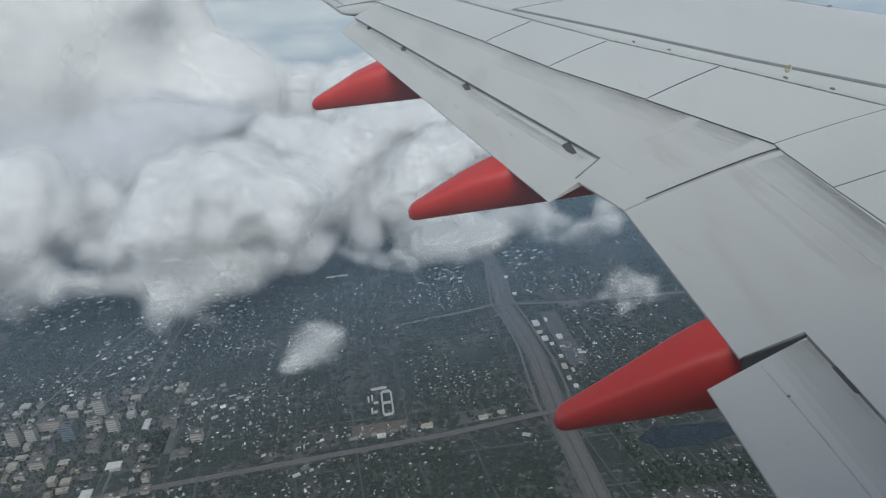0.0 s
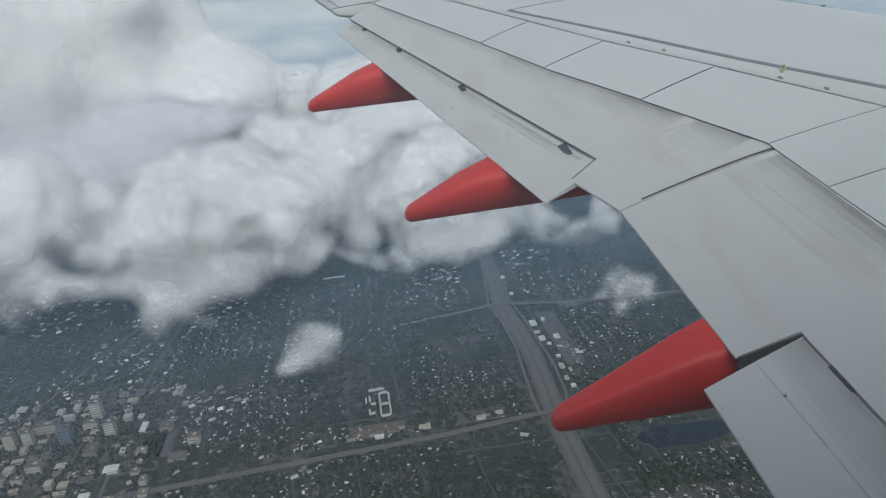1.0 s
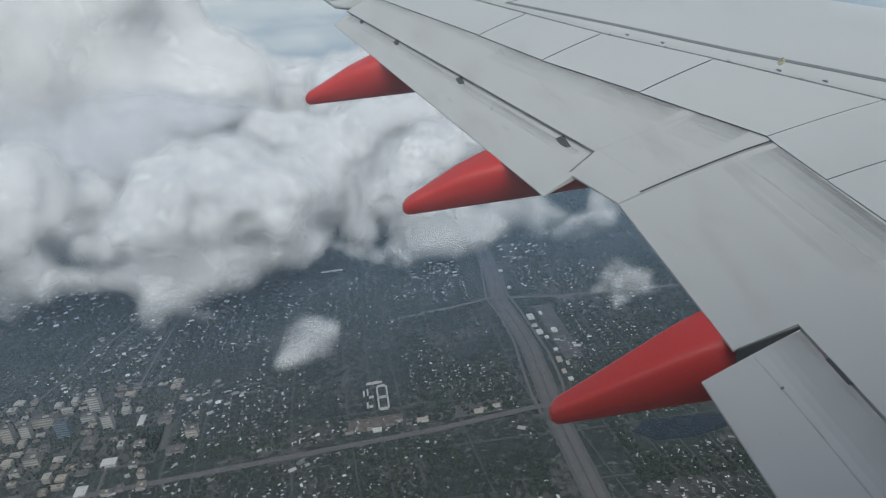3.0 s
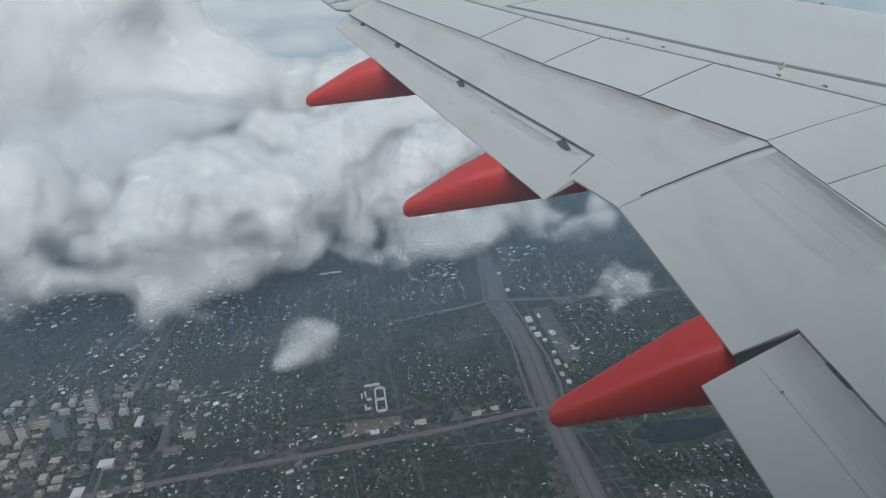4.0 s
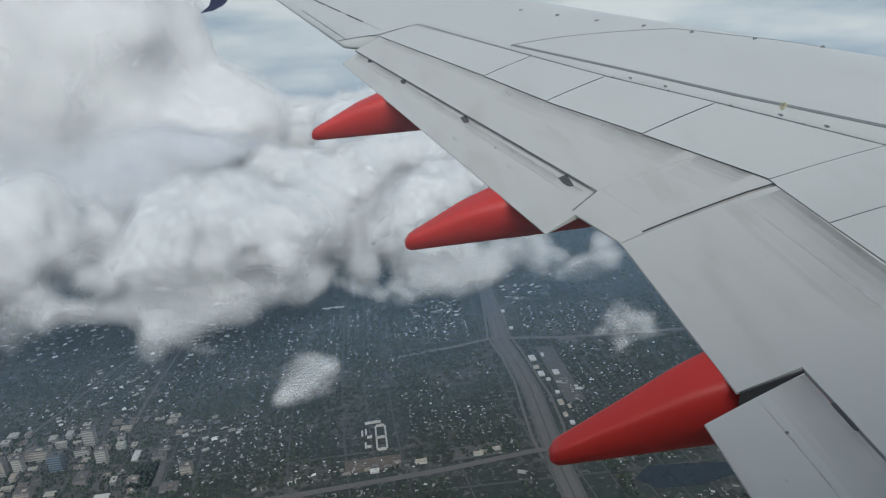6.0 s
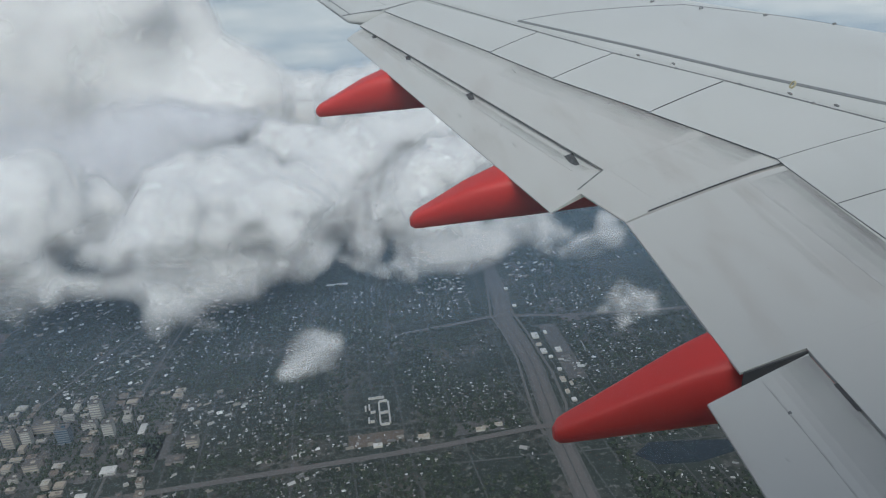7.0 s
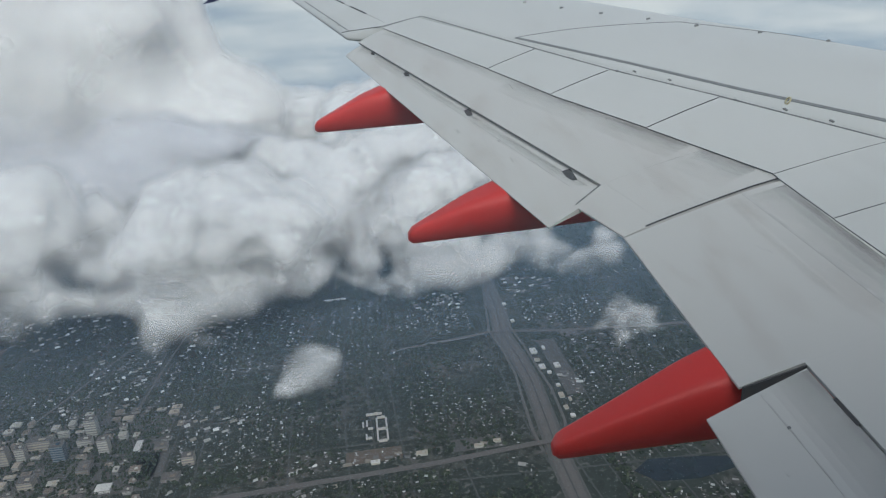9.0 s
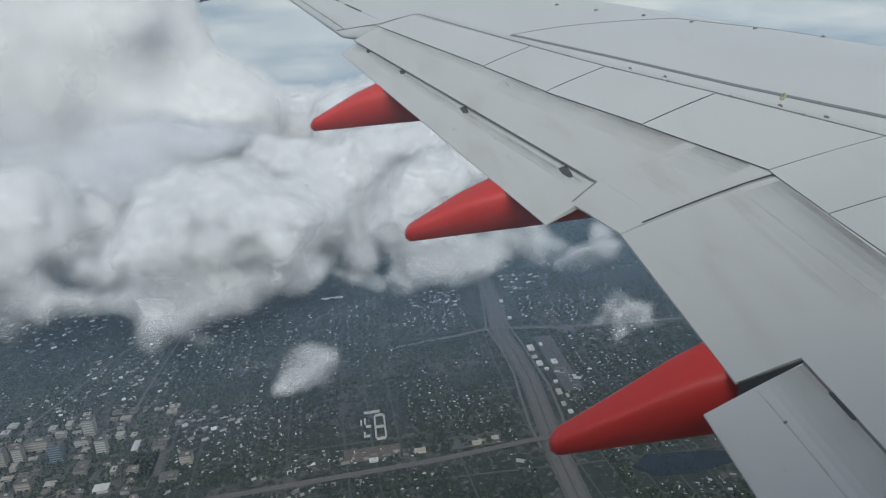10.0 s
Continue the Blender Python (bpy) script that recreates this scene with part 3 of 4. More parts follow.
def cloud(puffs, cell, size, rough, outer, inner, seed, label, dense=True, flat=0.8, bend=1.0, veils=8, base=-2000.0, thin=False, fray=1.0, grey=0, melt=None, fold=1.0):
    """A cloud as nested shells of one density field: thin veils outside, a white core inside."""
    puffs = np.array(puffs, dtype=float)
    pad = puffs[:, 3].max() * 0.6 + 4 * cell
    lo = (puffs[:, :3] - puffs[:, 3:]).min(0) - pad
    hi = (puffs[:, :3] + puffs[:, 3:]).max(0) + pad
    lo[2] = max(lo[2], GROUND + 60)
    n = np.ceil((hi - lo) / cell).astype(int) + 1
    grid = np.stack(np.meshgrid(*[lo[k] + cell * np.arange(n[k]) for k in range(3)], indexing="ij"), -1).reshape(-1, 3)
    soft = np.zeros(len(grid))
    bent = grid + np.stack([fractal(grid, size * 0.9, 2, seed + 101 + 7 * k) - 0.5 for k in range(3)], 1) * size * np.array([1.5, 1.5, 0.7]) * bend
    for x, y, z, r in puffs:
        d = np.sqrt(((bent[:, 0] - x) / r) ** 2 + ((bent[:, 1] - y) / r) ** 2 + ((bent[:, 2] - z) / (r * flat)) ** 2)
        soft += np.exp(-(d / 0.72) ** 2 * 1.25)
    field = np.log(np.maximum(soft, 1e-6)) * 0.5 + 1.0
    near = field > -2.4
    g = grid[near]
    low, high = np.full(len(grid), 0.5), np.full(len(grid), 0.5)
    low[near] = fractal(g, size, 3, seed)
    bill = 1 - np.abs(fractal(g, size * 0.5, 2, seed + 31) - 0.5) * 4
    high[near] = fractal(g, size * 0.34, 2, seed + 57) * 0.7 + bill * 0.3
    field = field - np.clip((base - grid[:, 2]) / 90, 0, 4)
    low, high, field, height = low.reshape(n), high.reshape(n), field.reshape(n), grid[:, 2].reshape(n)
    thing = tagged(new("cloud"), label, "cloud", "clouds over the city")
    levels = [outer + (inner - outer) * i / veils for i in range(veils + dense)]
    mats = (THIN if thin else GREYS[grey])[:veils] + GREYS[grey][-1:]
    for i, level in enumerate(levels):
        ragged = 0.75 - 0.35 * i / max(1, len(levels) - 1)      # the inner shells are smoother
        whole = field + (low - 0.52) * rough * fold + (high - 0.5) * rough * ragged * fray
        if melt:                                                # crisp tops; towards the base only the thin veils go on
            whole -= np.clip((melt[0] - height) / melt[1], -0.6, 1.5) * 1.1 * i / veils
        whole[0], whole[-1], whole[:, 0], whole[:, -1], whole[:, :, 0], whole[:, :, -1] = (-3,) * 6
        for _ in range(1 + (i > 3) + (i > 6)):
            for axis in range(3):
                whole = 0.5 * whole + 0.25 * (np.roll(whole, 1, axis) + np.roll(whole, -1, axis))
        verts, quads = surface_net(whole, level, lo, cell)
        if not len(quads):
            continue
        me = bpy.data.meshes.new("shell")
        me.vertices.add(len(verts))
        me.vertices.foreach_set("co", verts.astype(np.float32).ravel())
        me.loops.add(quads.size)
        me.loops.foreach_set("vertex_index", quads.astype(np.int32).ravel())
        me.polygons.add(len(quads))
        me.polygons.foreach_set("loop_start", np.arange(0, quads.size, 4, dtype=np.int32))
        me.update(calc_edges=True)
        me.validate()
        me.materials.append(mats[i])
        me.shade_smooth()
        ob = new("core" if i == veils else "veil", me)
        ob.parent = thing
        tagged(ob, kind="stuff")
    return thing


cloud([(-605, 1720, -772, 75), (-551, 1800, -739, 136), (-640, 1850, -654, 110), (-475, 1900, -629, 163), (-361, 1920, -712, 125), (-510, 2020, -549, 96),
       (-353, 2060, -585, 134), (-236, 2020, -660, 114), (-265, 1950, -792, 77), (-171, 1930, -814, 47), (-800, 1780, -772, 47), (-429, 1800, -798, 69),
       (-743, 2050, -599, 86), (-184, 2150, -609, 116), (-907, 1900, -583, 139), (-973, 1950, -522, 100), (-862, 2000, -567, 101), (-956, 1820, -682, 97),
       (-1106, 1900, -612, 216), (-926, 2020, -526, 79), (-675, 1740, -765, 59), (-523, 1740, -801, 72), (-434, 1760, -796, 65), (-338, 1850, -787, 63), (-907, 1750, -723, 65), (-834, 1760, -758, 50), (-639, 1700, -787, 58), (-482, 1750, -798, 75), (-723, 1760, -772, 57), (-575, 1700, -795, 57), (-502, 1690, -810, 57), (-657, 1720, -777, 69)],
      10, 210, 1.9, -1.0, 0.75, 3, "large soft white cumulus bank above the city", base=-830.0, melt=(-675, 190), fold=0.55, fray=1.0)
cloud([(2, 2250, -872, 79), (74, 2330, -808, 93), (151, 2450, -764, 106), (249, 2500, -718, 112), (22, 2150, -947, 49), (-65, 2200, -921, 37), (244, 2130,
       -906, 92), (365, 2130, -920, 77), (491, 2180, -895, 95), (117, 2090, -949, 55), (337, 2250, -864, 105), (638, 2250, -908, 91), (922, 2230, -943, 67),
       (814, 2180, -969, 56), (706, 2150, -968, 47), (218, 2300, -836, 93), (403, 2600, -700, 141)],
      10, 150, 1.8, -1.1, 0.8, 11, "ragged white cloud bank with lit billowing tops", base=-935.0, melt=(-760, 190), fold=0.8, fray=0.9)
cloud([(-81, 2750, -669, 141), (97, 2900, -644, 169), (312, 3000, -657, 186), (-158, 2550, -776, 92), (-251, 2900, -639, 144), (-48, 3300, -604, 173), (216,
       3400, -584, 208), (25, 2600, -761, 107), (477, 3200, -656, 199), (-149, 2500, -903, 60), (606, 2900, -905, 160), (-73, 2600, -824, 131), (-136, 2500, -892, 101), (36, 2800, -717, 149)],
      16, 220, 1.6, -0.9, 0.7, 17, "row of soft grey-white billows behind the bank", base=-950.0, melt=(-830, 200), fold=0.7, fray=1.4)
cloud([(-1282, 3200, 53, 534), (-959, 3300, 84, 414), (-870, 3300, -219, 324), (-1208, 3050, -270, 453), (-819, 3150, -410, 268), (-611, 3300, -435, 210),
       (-1725, 3200, -15, 688), (-756, 3450, -106, 188), (-481, 3350, -508, 224), (-548, 3300, -319, 168), (-669, 3450, 20, 133), (-481, 3300, -398, 202),
       (-624, 3400, -164, 149), (-698, 3150, -577, 180), (-500, 3150, -626, 162), (-930, 3100, -548, 198)],
      26, 480, 1.3, -0.35, 0.50, 23, "towering pale cloud mass behind the cumulus bank", bend=0.6, fray=0.6, grey=1)
cloud([(-1018, 2900, -573, 282), (-751, 2900, -621, 174), (-1347, 2800, -544, 326), (-1703, 2900, -513, 527), (-501, 2950, -642, 158), (-1106, 2700, -680,
       180), (-864, 2750, -694, 153), (-360, 3000, -653, 149), (-855, 2850, -503, 166), (-517, 2850, -531, 137), (-1174, 2850, -454, 231), (-674, 2850, -506, 143), (-571, 2780, -584, 110), (-681, 2780, -563, 110)],
      26, 420, 1.3, -0.35, 0.50, 61, "shaded grey cloud foot below the towering mass", bend=0.6, fray=0.6, grey=2)
cloud([(-383, 4000, -644, 231), (-121, 4050, -673, 233), (155, 4050, -670, 233), (439, 4100, -700, 237), (-260, 4400, -573, 130), (-40, 4450, -566, 116),
       (142, 4400, -595, 130), (-476, 4400, -569, 115), (795, 4100, -855, 293), (-415, 3600, -660, 190), (-225, 3600, -707, 190), (-28, 3700, -727, 195)],
      26, 260, 1.5, -0.3, 0.40, 29, "flat pale cloud deck near the horizon", bend=0.6, fray=0.6, grey=1)
cloud([(-163, 1510, -888, 51), (-130, 1525, -881, 41), (-218, 1480, -920, 30), (-194, 1495, -904, 39)], 4, 60, 2.0, -1.1, 1.2, 37, "small lone white puff of cloud low over the houses", bend=0.7, fray=0.5, fold=0.7, thin=True, dense=False)
cloud([(688, 1570, -846, 43), (722, 1560, -886, 40), (763, 1550, -876, 40), (649, 1560, -894, 26), (699, 1550, -926, 27)], 4.5, 55, 3.0, -0.7, 1.5, 41, "thin torn wisp of cloud low over the houses", thin=True, fray=0.4, veils=7, dense=False)


# ---- far sky and haze: a plain backdrop behind all clouds ----
def backdrop():
    m = bpy.data.materials.new("far_haze")
    m.use_nodes = True
    n, l = m.node_tree.nodes, m.node_tree.links
    n.remove(n["Principled BSDF"])
    em, tex, ramp, co, mp = (n.new("ShaderNode" + k) for k in ("Emission", "TexNoise", "ValToRGB", "TexCoord", "Mapping"))
    mp.inputs["Scale"].default_value = (1, 1, 4.5)
    tex.inputs["Scale"].default_value, tex.inputs["Detail"].default_value, tex.inputs["Roughness"].default_value = 0.0007, 6, 0.55
    ramp.color_ramp.elements[0].position, ramp.color_ramp.elements[0].color = 0.41, (0.32, 0.395, 0.49, 1)
    ramp.color_ramp.elements[1].position, ramp.color_ramp.elements[1].color = 0.65, (0.60, 0.64, 0.68, 1)
    l.new(co.outputs["Object"], mp.inputs[0])
    l.new(mp.outputs[0], tex.inputs["Vector"])
    # the horizon is whiter than the cloud deck below it
    place, level, total = (n.new("ShaderNode" + k) for k in ("SeparateXYZ", "MapRange", "Math"))
    level.inputs["From Min"].default_value, level.inputs["From Max"].default_value = -380, 60
    level.inputs["To Min"].default_value, level.inputs["To Max"].default_value = -0.10, 0.11
    l.new(co.outputs["Object"], place.inputs[0])
    l.new(place.outputs[2], level.inputs[0])
    l.new(tex.outputs[0], total.inputs[0])
    l.new(level.outputs[0], total.inputs[1])
    l.new(total.outputs[0], ramp.inputs[0])
    l.new(ramp.outputs[0], em.inputs[0])
    em.inputs[1].default_value = 1.0
    l.new(em.outputs[0], n["Material Output"].inputs["Surface"])
    verts, faces, k = [], [], 40
    for i in range(k + 1):
        a = radians(-62 + 140 * i / k)
        for z in (GROUND, 700):
            verts.append((4800 * math.sin(a), 4800 * math.cos(a), z))
    for i in range(k):
        faces.append((2 * i, 2 * i + 1, 2 * i + 3, 2 * i + 2))
    ob = part("backdrop", verts, faces, m)
    tagged(ob, "pale hazy sky and far cloud near the horizon", "sky", kind="structure")


backdrop()


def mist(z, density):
    """Flat translucent sheet over the whole city, standing in for distance haze, denser outwards."""
    m = bpy.data.materials.new("distance_haze")
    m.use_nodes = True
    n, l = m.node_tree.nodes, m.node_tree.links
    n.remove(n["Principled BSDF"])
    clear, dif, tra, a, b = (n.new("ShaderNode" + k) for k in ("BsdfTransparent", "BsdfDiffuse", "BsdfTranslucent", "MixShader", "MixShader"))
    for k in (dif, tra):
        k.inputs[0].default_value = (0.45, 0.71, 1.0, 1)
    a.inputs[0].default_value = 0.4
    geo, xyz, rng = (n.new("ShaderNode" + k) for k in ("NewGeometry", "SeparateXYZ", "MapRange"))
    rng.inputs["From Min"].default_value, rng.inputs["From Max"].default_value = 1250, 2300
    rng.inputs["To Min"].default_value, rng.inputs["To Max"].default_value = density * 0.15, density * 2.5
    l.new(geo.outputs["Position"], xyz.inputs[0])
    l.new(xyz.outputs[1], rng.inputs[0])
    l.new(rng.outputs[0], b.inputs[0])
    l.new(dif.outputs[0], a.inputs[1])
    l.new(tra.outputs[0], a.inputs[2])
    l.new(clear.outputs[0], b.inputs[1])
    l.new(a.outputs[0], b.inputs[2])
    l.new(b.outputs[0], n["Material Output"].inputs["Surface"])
    ob = part("haze_sheet", [(-5200, -400, z), (5200, -400, z), (5200, 5200, z), (-5200, 5200, z)], [(0, 1, 2, 3)], m)
    tagged(ob, "flat bluish sheet standing in for distance haze over the city", "mist", kind="structure")


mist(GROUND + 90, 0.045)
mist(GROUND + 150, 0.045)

# ---- the city ----
SOIL = material("ground_cover", (0.024, 0.034, 0.030), 0.95, 0, (0.007, (0.075, 0.070, 0.066), 0.50, 0.64), (0.045, (0.018, 0.026, 0.021), 0.42, 0.58), stain=(0.07, (0.095, 0.095, 0.09), 0.57, 0.68))
ROADS = material("asphalt", (0.085, 0.085, 0.085), 0.9, 0, (0.03, (0.085, 0.085, 0.08), 0.4, 0.7), (0.3, (0.05, 0.05, 0.05), 0.45, 0.7))
STREETS = material("worn_asphalt", (0.046, 0.048, 0.05), 0.9, 0, (0.03, (0.045, 0.05, 0.05), 0.4, 0.7), (0.3, (0.075, 0.075, 0.075), 0.45, 0.7))
CONCRETE = material("concrete_road", (0.098, 0.090, 0.087), 0.85, 0, (0.03, (0.08, 0.08, 0.078), 0.4, 0.7), (0.3, (0.115, 0.115, 0.112), 0.5, 0.7))
WATER = material("pond_water", (0.012, 0.02, 0.028), 0.12, 0, (0.02, (0.016, 0.026, 0.03), 0.4, 0.7))
ROOFS = material("house_roofs", (0.3, 0.3, 0.3), 0.6, 0, island=[(0.0, (0.07, 0.072, 0.075)), (0.22, (0.13, 0.118, 0.107)), (0.46, (0.22, 0.217, 0.215)), (0.74, (0.36, 0.36, 0.36)), (0.93, (0.58, 0.58, 0.59))],
                 fine=(0.5, (0.2, 0.2, 0.2), 0.6, 0.9))
SHOP_ROOFS = material("flat_roofs", (0.3, 0.3, 0.3), 0.7, 0, island=[(0.0, (0.11, 0.11, 0.11)), (0.25, (0.20, 0.18, 0.155)), (0.5, (0.28, 0.275, 0.26)), (0.72, (0.40, 0.40, 0.39)), (0.88, (0.62, 0.62, 0.61))],
                      fine=(0.2, (0.22, 0.21, 0.2), 0.55, 0.85))
TREES = material("tree_crowns", (0.04, 0.06, 0.035), 0.95, 0, island=[(0.0, (0.010, 0.018, 0.013)), (0.3, (0.017, 0.028, 0.018)), (0.6, (0.028, 0.042, 0.024)), (0.85, (0.045, 0.054, 0.034))], fine=(0.6, (0.03, 0.045, 0.03), 0.4, 0.7))

tagged(part("ground", [(-9000, -9000, GROUND), (9000, -9000, GROUND), (9000, 9000, GROUND), (-9000, 9000, GROUND)], [(0, 1, 2, 3)], SOIL), "flat leafy suburban ground, dark green and grey", "ground", kind="structure")


def ribbon(name, path, width, mat, lift, label, thick=0.3):
    verts, faces = [], []
    for i, p in enumerate(path):
        q, r = path[max(i - 1, 0)], path[min(i + 1, len(path) - 1)]
        dx, dy = r[0] - q[0], r[1] - q[1]
        k = width / 2 / math.hypot(dx, dy)
        z = GROUND + lift + (p[2] if len(p) > 2 else 0)
        for s in (1, -1):
            verts += [(p[0] - dy * k * s, p[1] + dx * k * s, z), (p[0] - dy * k * s, p[1] + dx * k * s, z - thick)]
    for i in range(len(path) - 1):
        a, b = i * 4, i * 4 + 4
        faces += [(a, b, b + 2, a + 2), (a, a + 1, b + 1, b), (a + 2, b + 2, b + 3, a + 3)]
    return tagged(part(name, verts, faces, mat), label, "road", kind="structure")


FREEWAY = [(480, 4600), (482, 3200), (484, 2370), (470, 2150), (448, 1975), (462, 1800), (466, 1650), (452, 1450), (440, 1280), (436, 900), (436, 200)]
ribbon("freeway", [(x - 12, y) for x, y in FREEWAY], 18, CONCRETE, 0.5, "wide concrete freeway carriageway through the city")
ribbon("freeway", [(x + 12, y) for x, y in FREEWAY], 18, CONCRETE, 0.5, "wide concrete freeway carriageway through the city")
ribbon("freeway_shoulder", FREEWAY, 60, ROADS, 0.40, "grey asphalt shoulders and verges along the freeway")
ribbon("median", FREEWAY, 2.2, STREETS, 0.45, "dark planted strip between the carriageways")
ribbon("ramp_road", [(506, 2400), (503, 2150), (486, 2000), (500, 1850), (506, 1700), (512, 1600), (502, 1450), (486, 1380)], 8, CONCRETE, 0.6, "pale concrete freeway ramp")
ribbon("ramp_road", [(452, 2300), (428, 2120), (408, 1990), (424, 1850), (428, 1700), (414, 1550), (404, 1420), (408, 1330)], 8, CONCRETE, 0.6, "pale concrete freeway ramp")
ribbon("overpass_road", [(60, 1930), (300, 1962), (400, 1975, 4), (450, 1968, 7), (510, 1958, 4), (666, 1934), (958, 1901), (1600, 1850)], 14, CONCRETE, 0.7, "crossing street passing over the freeway", 1.2)
ribbon("overpass_road", [(-1400, 1290), (133, 1344), (384, 1362, 4), (450, 1360, 7), (520, 1358, 4), (628, 1351), (826, 1364), (1500, 1380)], 17, CONCRETE, 0.7, "main street passing over the freeway", 1.2)
ribbon("ramp_road", [(500, 1340), (540, 1300), (590, 1290), (625, 1320), (600, 1345)], 12, CONCRETE, 0.6, "looping freeway ramp")


ARTERIES = [[(-1150, 1380), (-1024, 1670), (-947, 1852), (-867, 2061), (-786, 2236), (-700, 2500)], [(-690, 1200), (-697, 1513), (-705, 1713), (-686, 1948), (-652, 2245), (-620, 2600)]]
for path in ARTERIES:
    ribbon("avenue", path, 7.5, CONCRETE, 0.45, "broad grey avenue lined with low buildings")


def lot(xa, xb, ya, yb, mat, label, lift=0.32):
    v = [(xa, ya, GROUND + lift), (xb, ya, GROUND + lift), (xb, yb, GROUND + lift), (xa, yb, GROUND + lift)]
    return tagged(part("pavement", v + [(x, y, GROUND - 0.2) for x, y, _ in v], [(0, 1, 2, 3), (0, 4, 5, 1), (1, 5, 6, 2), (2, 6, 7, 3), (3, 7, 4, 0)], mat), label, "car park", kind="structure")


EARTH = material("bare_earth", (0.10, 0.082, 0.066), 0.95, 0, (0.02, (0.075, 0.065, 0.055), 0.4, 0.65), (0.15, (0.12, 0.10, 0.085), 0.45, 0.7))
for xa, xb, ya, yb, mat in ((548, 606, 1560, 1890, ROADS), (690, 925, 1378, 1512, ROADS), (545, 680, 1385, 1440, CONCRETE), (-95, 50, 1380, 1432, EARTH), (180, 320, 1375, 1425, ROADS), (-640, -560, 1440, 1540, ROADS),
                            (-1240, -580, 1395, 1730, ROADS), (640, 700, 1890, 1935, CONCRETE), (-1500, -1280, 2120, 2260, EARTH), (860, 1010, 1960, 2010, EARTH), (570, 600, 2200, 2420, ROADS), (250, 330, 2230, 2300, CONCRETE)):
    lot(xa, xb, ya, yb, mat, {ROADS: "grey asphalt car park between low buildings", CONCRETE: "pale concrete yard", EARTH: "bare brownish building plot"}[mat])

rng = random.Random(5)


def warp(x, y):
    """The street grid drifts and bends gently from district to district."""
    return (x + 34 * math.sin(y / 410 + 0.7) + 22 * math.sin(x / 290 + y / 730), y + 30 * math.sin(x / 370 + 1.9) + 18 * math.sin(y / 310 - x / 800))


XS = [x for x in range(-2600, 1900, 74)]
YS = [y for y in range(900, 4500, 182)]
verts, faces = [], []


def add_strip(xa, ya, xb, yb, wide):
    n = int(math.hypot(xb - xa, yb - ya) / 60)
    for i in range(n + 1):
        x, y = lerp((xa, ya), (xb, yb), i / n)
        for s in (1, -1):
            px, py = warp(x + (wide * s if xa == xb else 0), y + (wide * s if ya == yb else 0))
            verts.append((px, py, GROUND + 0.25 + (0.04 if xa == xb else 0)))
        if i:
            k = len(verts) - 4
            faces.append((k, k + 1, k + 3, k + 2))


for y in YS:
    add_strip(-2600, y, 1900, y, 3.4)
for x in XS:
    if rng.random() < 0.75:
        add_strip(x, 900, x, 4500, 2.6)
tagged(part("side_streets", verts, faces, STREETS), "grid of narrow grey residential streets", "road", kind="structure")


def free(x, y, margin=0):
    """Whether a plot is clear of the freeway, the main streets and the large lots."""
    if 375 - margin < x < 545 + margin:
        return False
    if abs(y - (1344 + 0.02 * x)) < 22 + margin or (x > 0 and abs(y - (1990 - 0.092 * x)) < 18 + margin):
        return False
    for path in ARTERIES:
        for (xa, ya), (xb, yb) in zip(path, path[1:]):
            if ya <= y <= yb and abs(x - xa - (xb - xa) * (y - ya) / (yb - ya)) < 11 + margin:
                return False
    for xa, xb, ya, yb in LOTS:
        if xa - margin < x < xb + margin and ya - margin < y < yb + margin:
            return False
    return True


LOTS = [(-1240, -560, 1380, 1735), (545, 610, 1690, 1880), (690, 930, 1380, 1520), (600, 860, 1150, 1260), (-100, 60, 1430, 1620), (-1200, -600, 1420, 1700), (240, 330, 1660, 1760), (30, 75, 1450, 1620), (180, 320, 1230, 1330)]


def house_mesh(houses, name, mat):
    v, f = [], []
    for x, y, w, d, h, turn, gable in houses:
        k = len(v)
        c, s = math.cos(turn), math.sin(turn)
        pts = [(-w, -d, 0), (w, -d, 0), (w, d, 0), (-w, d, 0), (-w, -d, h), (w, -d, h), (w, d, h), (-w, d, h)]
        ridge = [(-w, 0, h + gable), (w, 0, h + gable)]
        for px, py, pz in pts + ridge:
            v.append((x + (px * c - py * s) / 2, y + (px * s + py * c) / 2, GROUND + pz))
        f += [(k, k + 1, k + 5, k + 4), (k + 1, k + 2, k + 6, k + 5), (k + 2, k + 3, k + 7, k + 6), (k + 3, k, k + 4, k + 7),
              (k + 4, k + 5, k + 9, k + 8), (k + 7, k + 8, k + 9, k + 6), (k + 4, k + 8, k + 7), (k + 5, k + 6, k + 9)]
    return part(name, v, f, mat)


ESTATES = [(-46, 2050, 125), (60, 2130, 90), (328, 2083, 50), (560, 2119, 95), (700, 2050, 100), (180, 1578, 105), (260, 1500, 70), (-233, 1632, 70), (-330, 1530, 110), (-520, 2120, 120), (640, 1700, 110), (-900, 1960, 100)]     # dense housing
WOODS = [(-125, 2394, 230, 90), (224, 1868, 130, 105), (-88, 1742, 95, 80), (-735, 1835, 60, 30), (-1066, 1988, 100, 60), (330, 1690, 50, 80), (120, 1450, 40, 90), (-420, 1760, 60, 45), (-330, 2000, 70, 60), (880, 1700, 70, 50), (760, 2250, 120, 70)]   # leafy, hardly built on


def shade_of_green(x, y):
    """How deep inside a wooded plot a point lies: 1 in its middle, 0 outside."""
    return max(0.0, 1 - min(((x - cx) / rx) ** 2 + ((y - cy) / ry) ** 2 for cx, cy, rx, ry in WOODS))


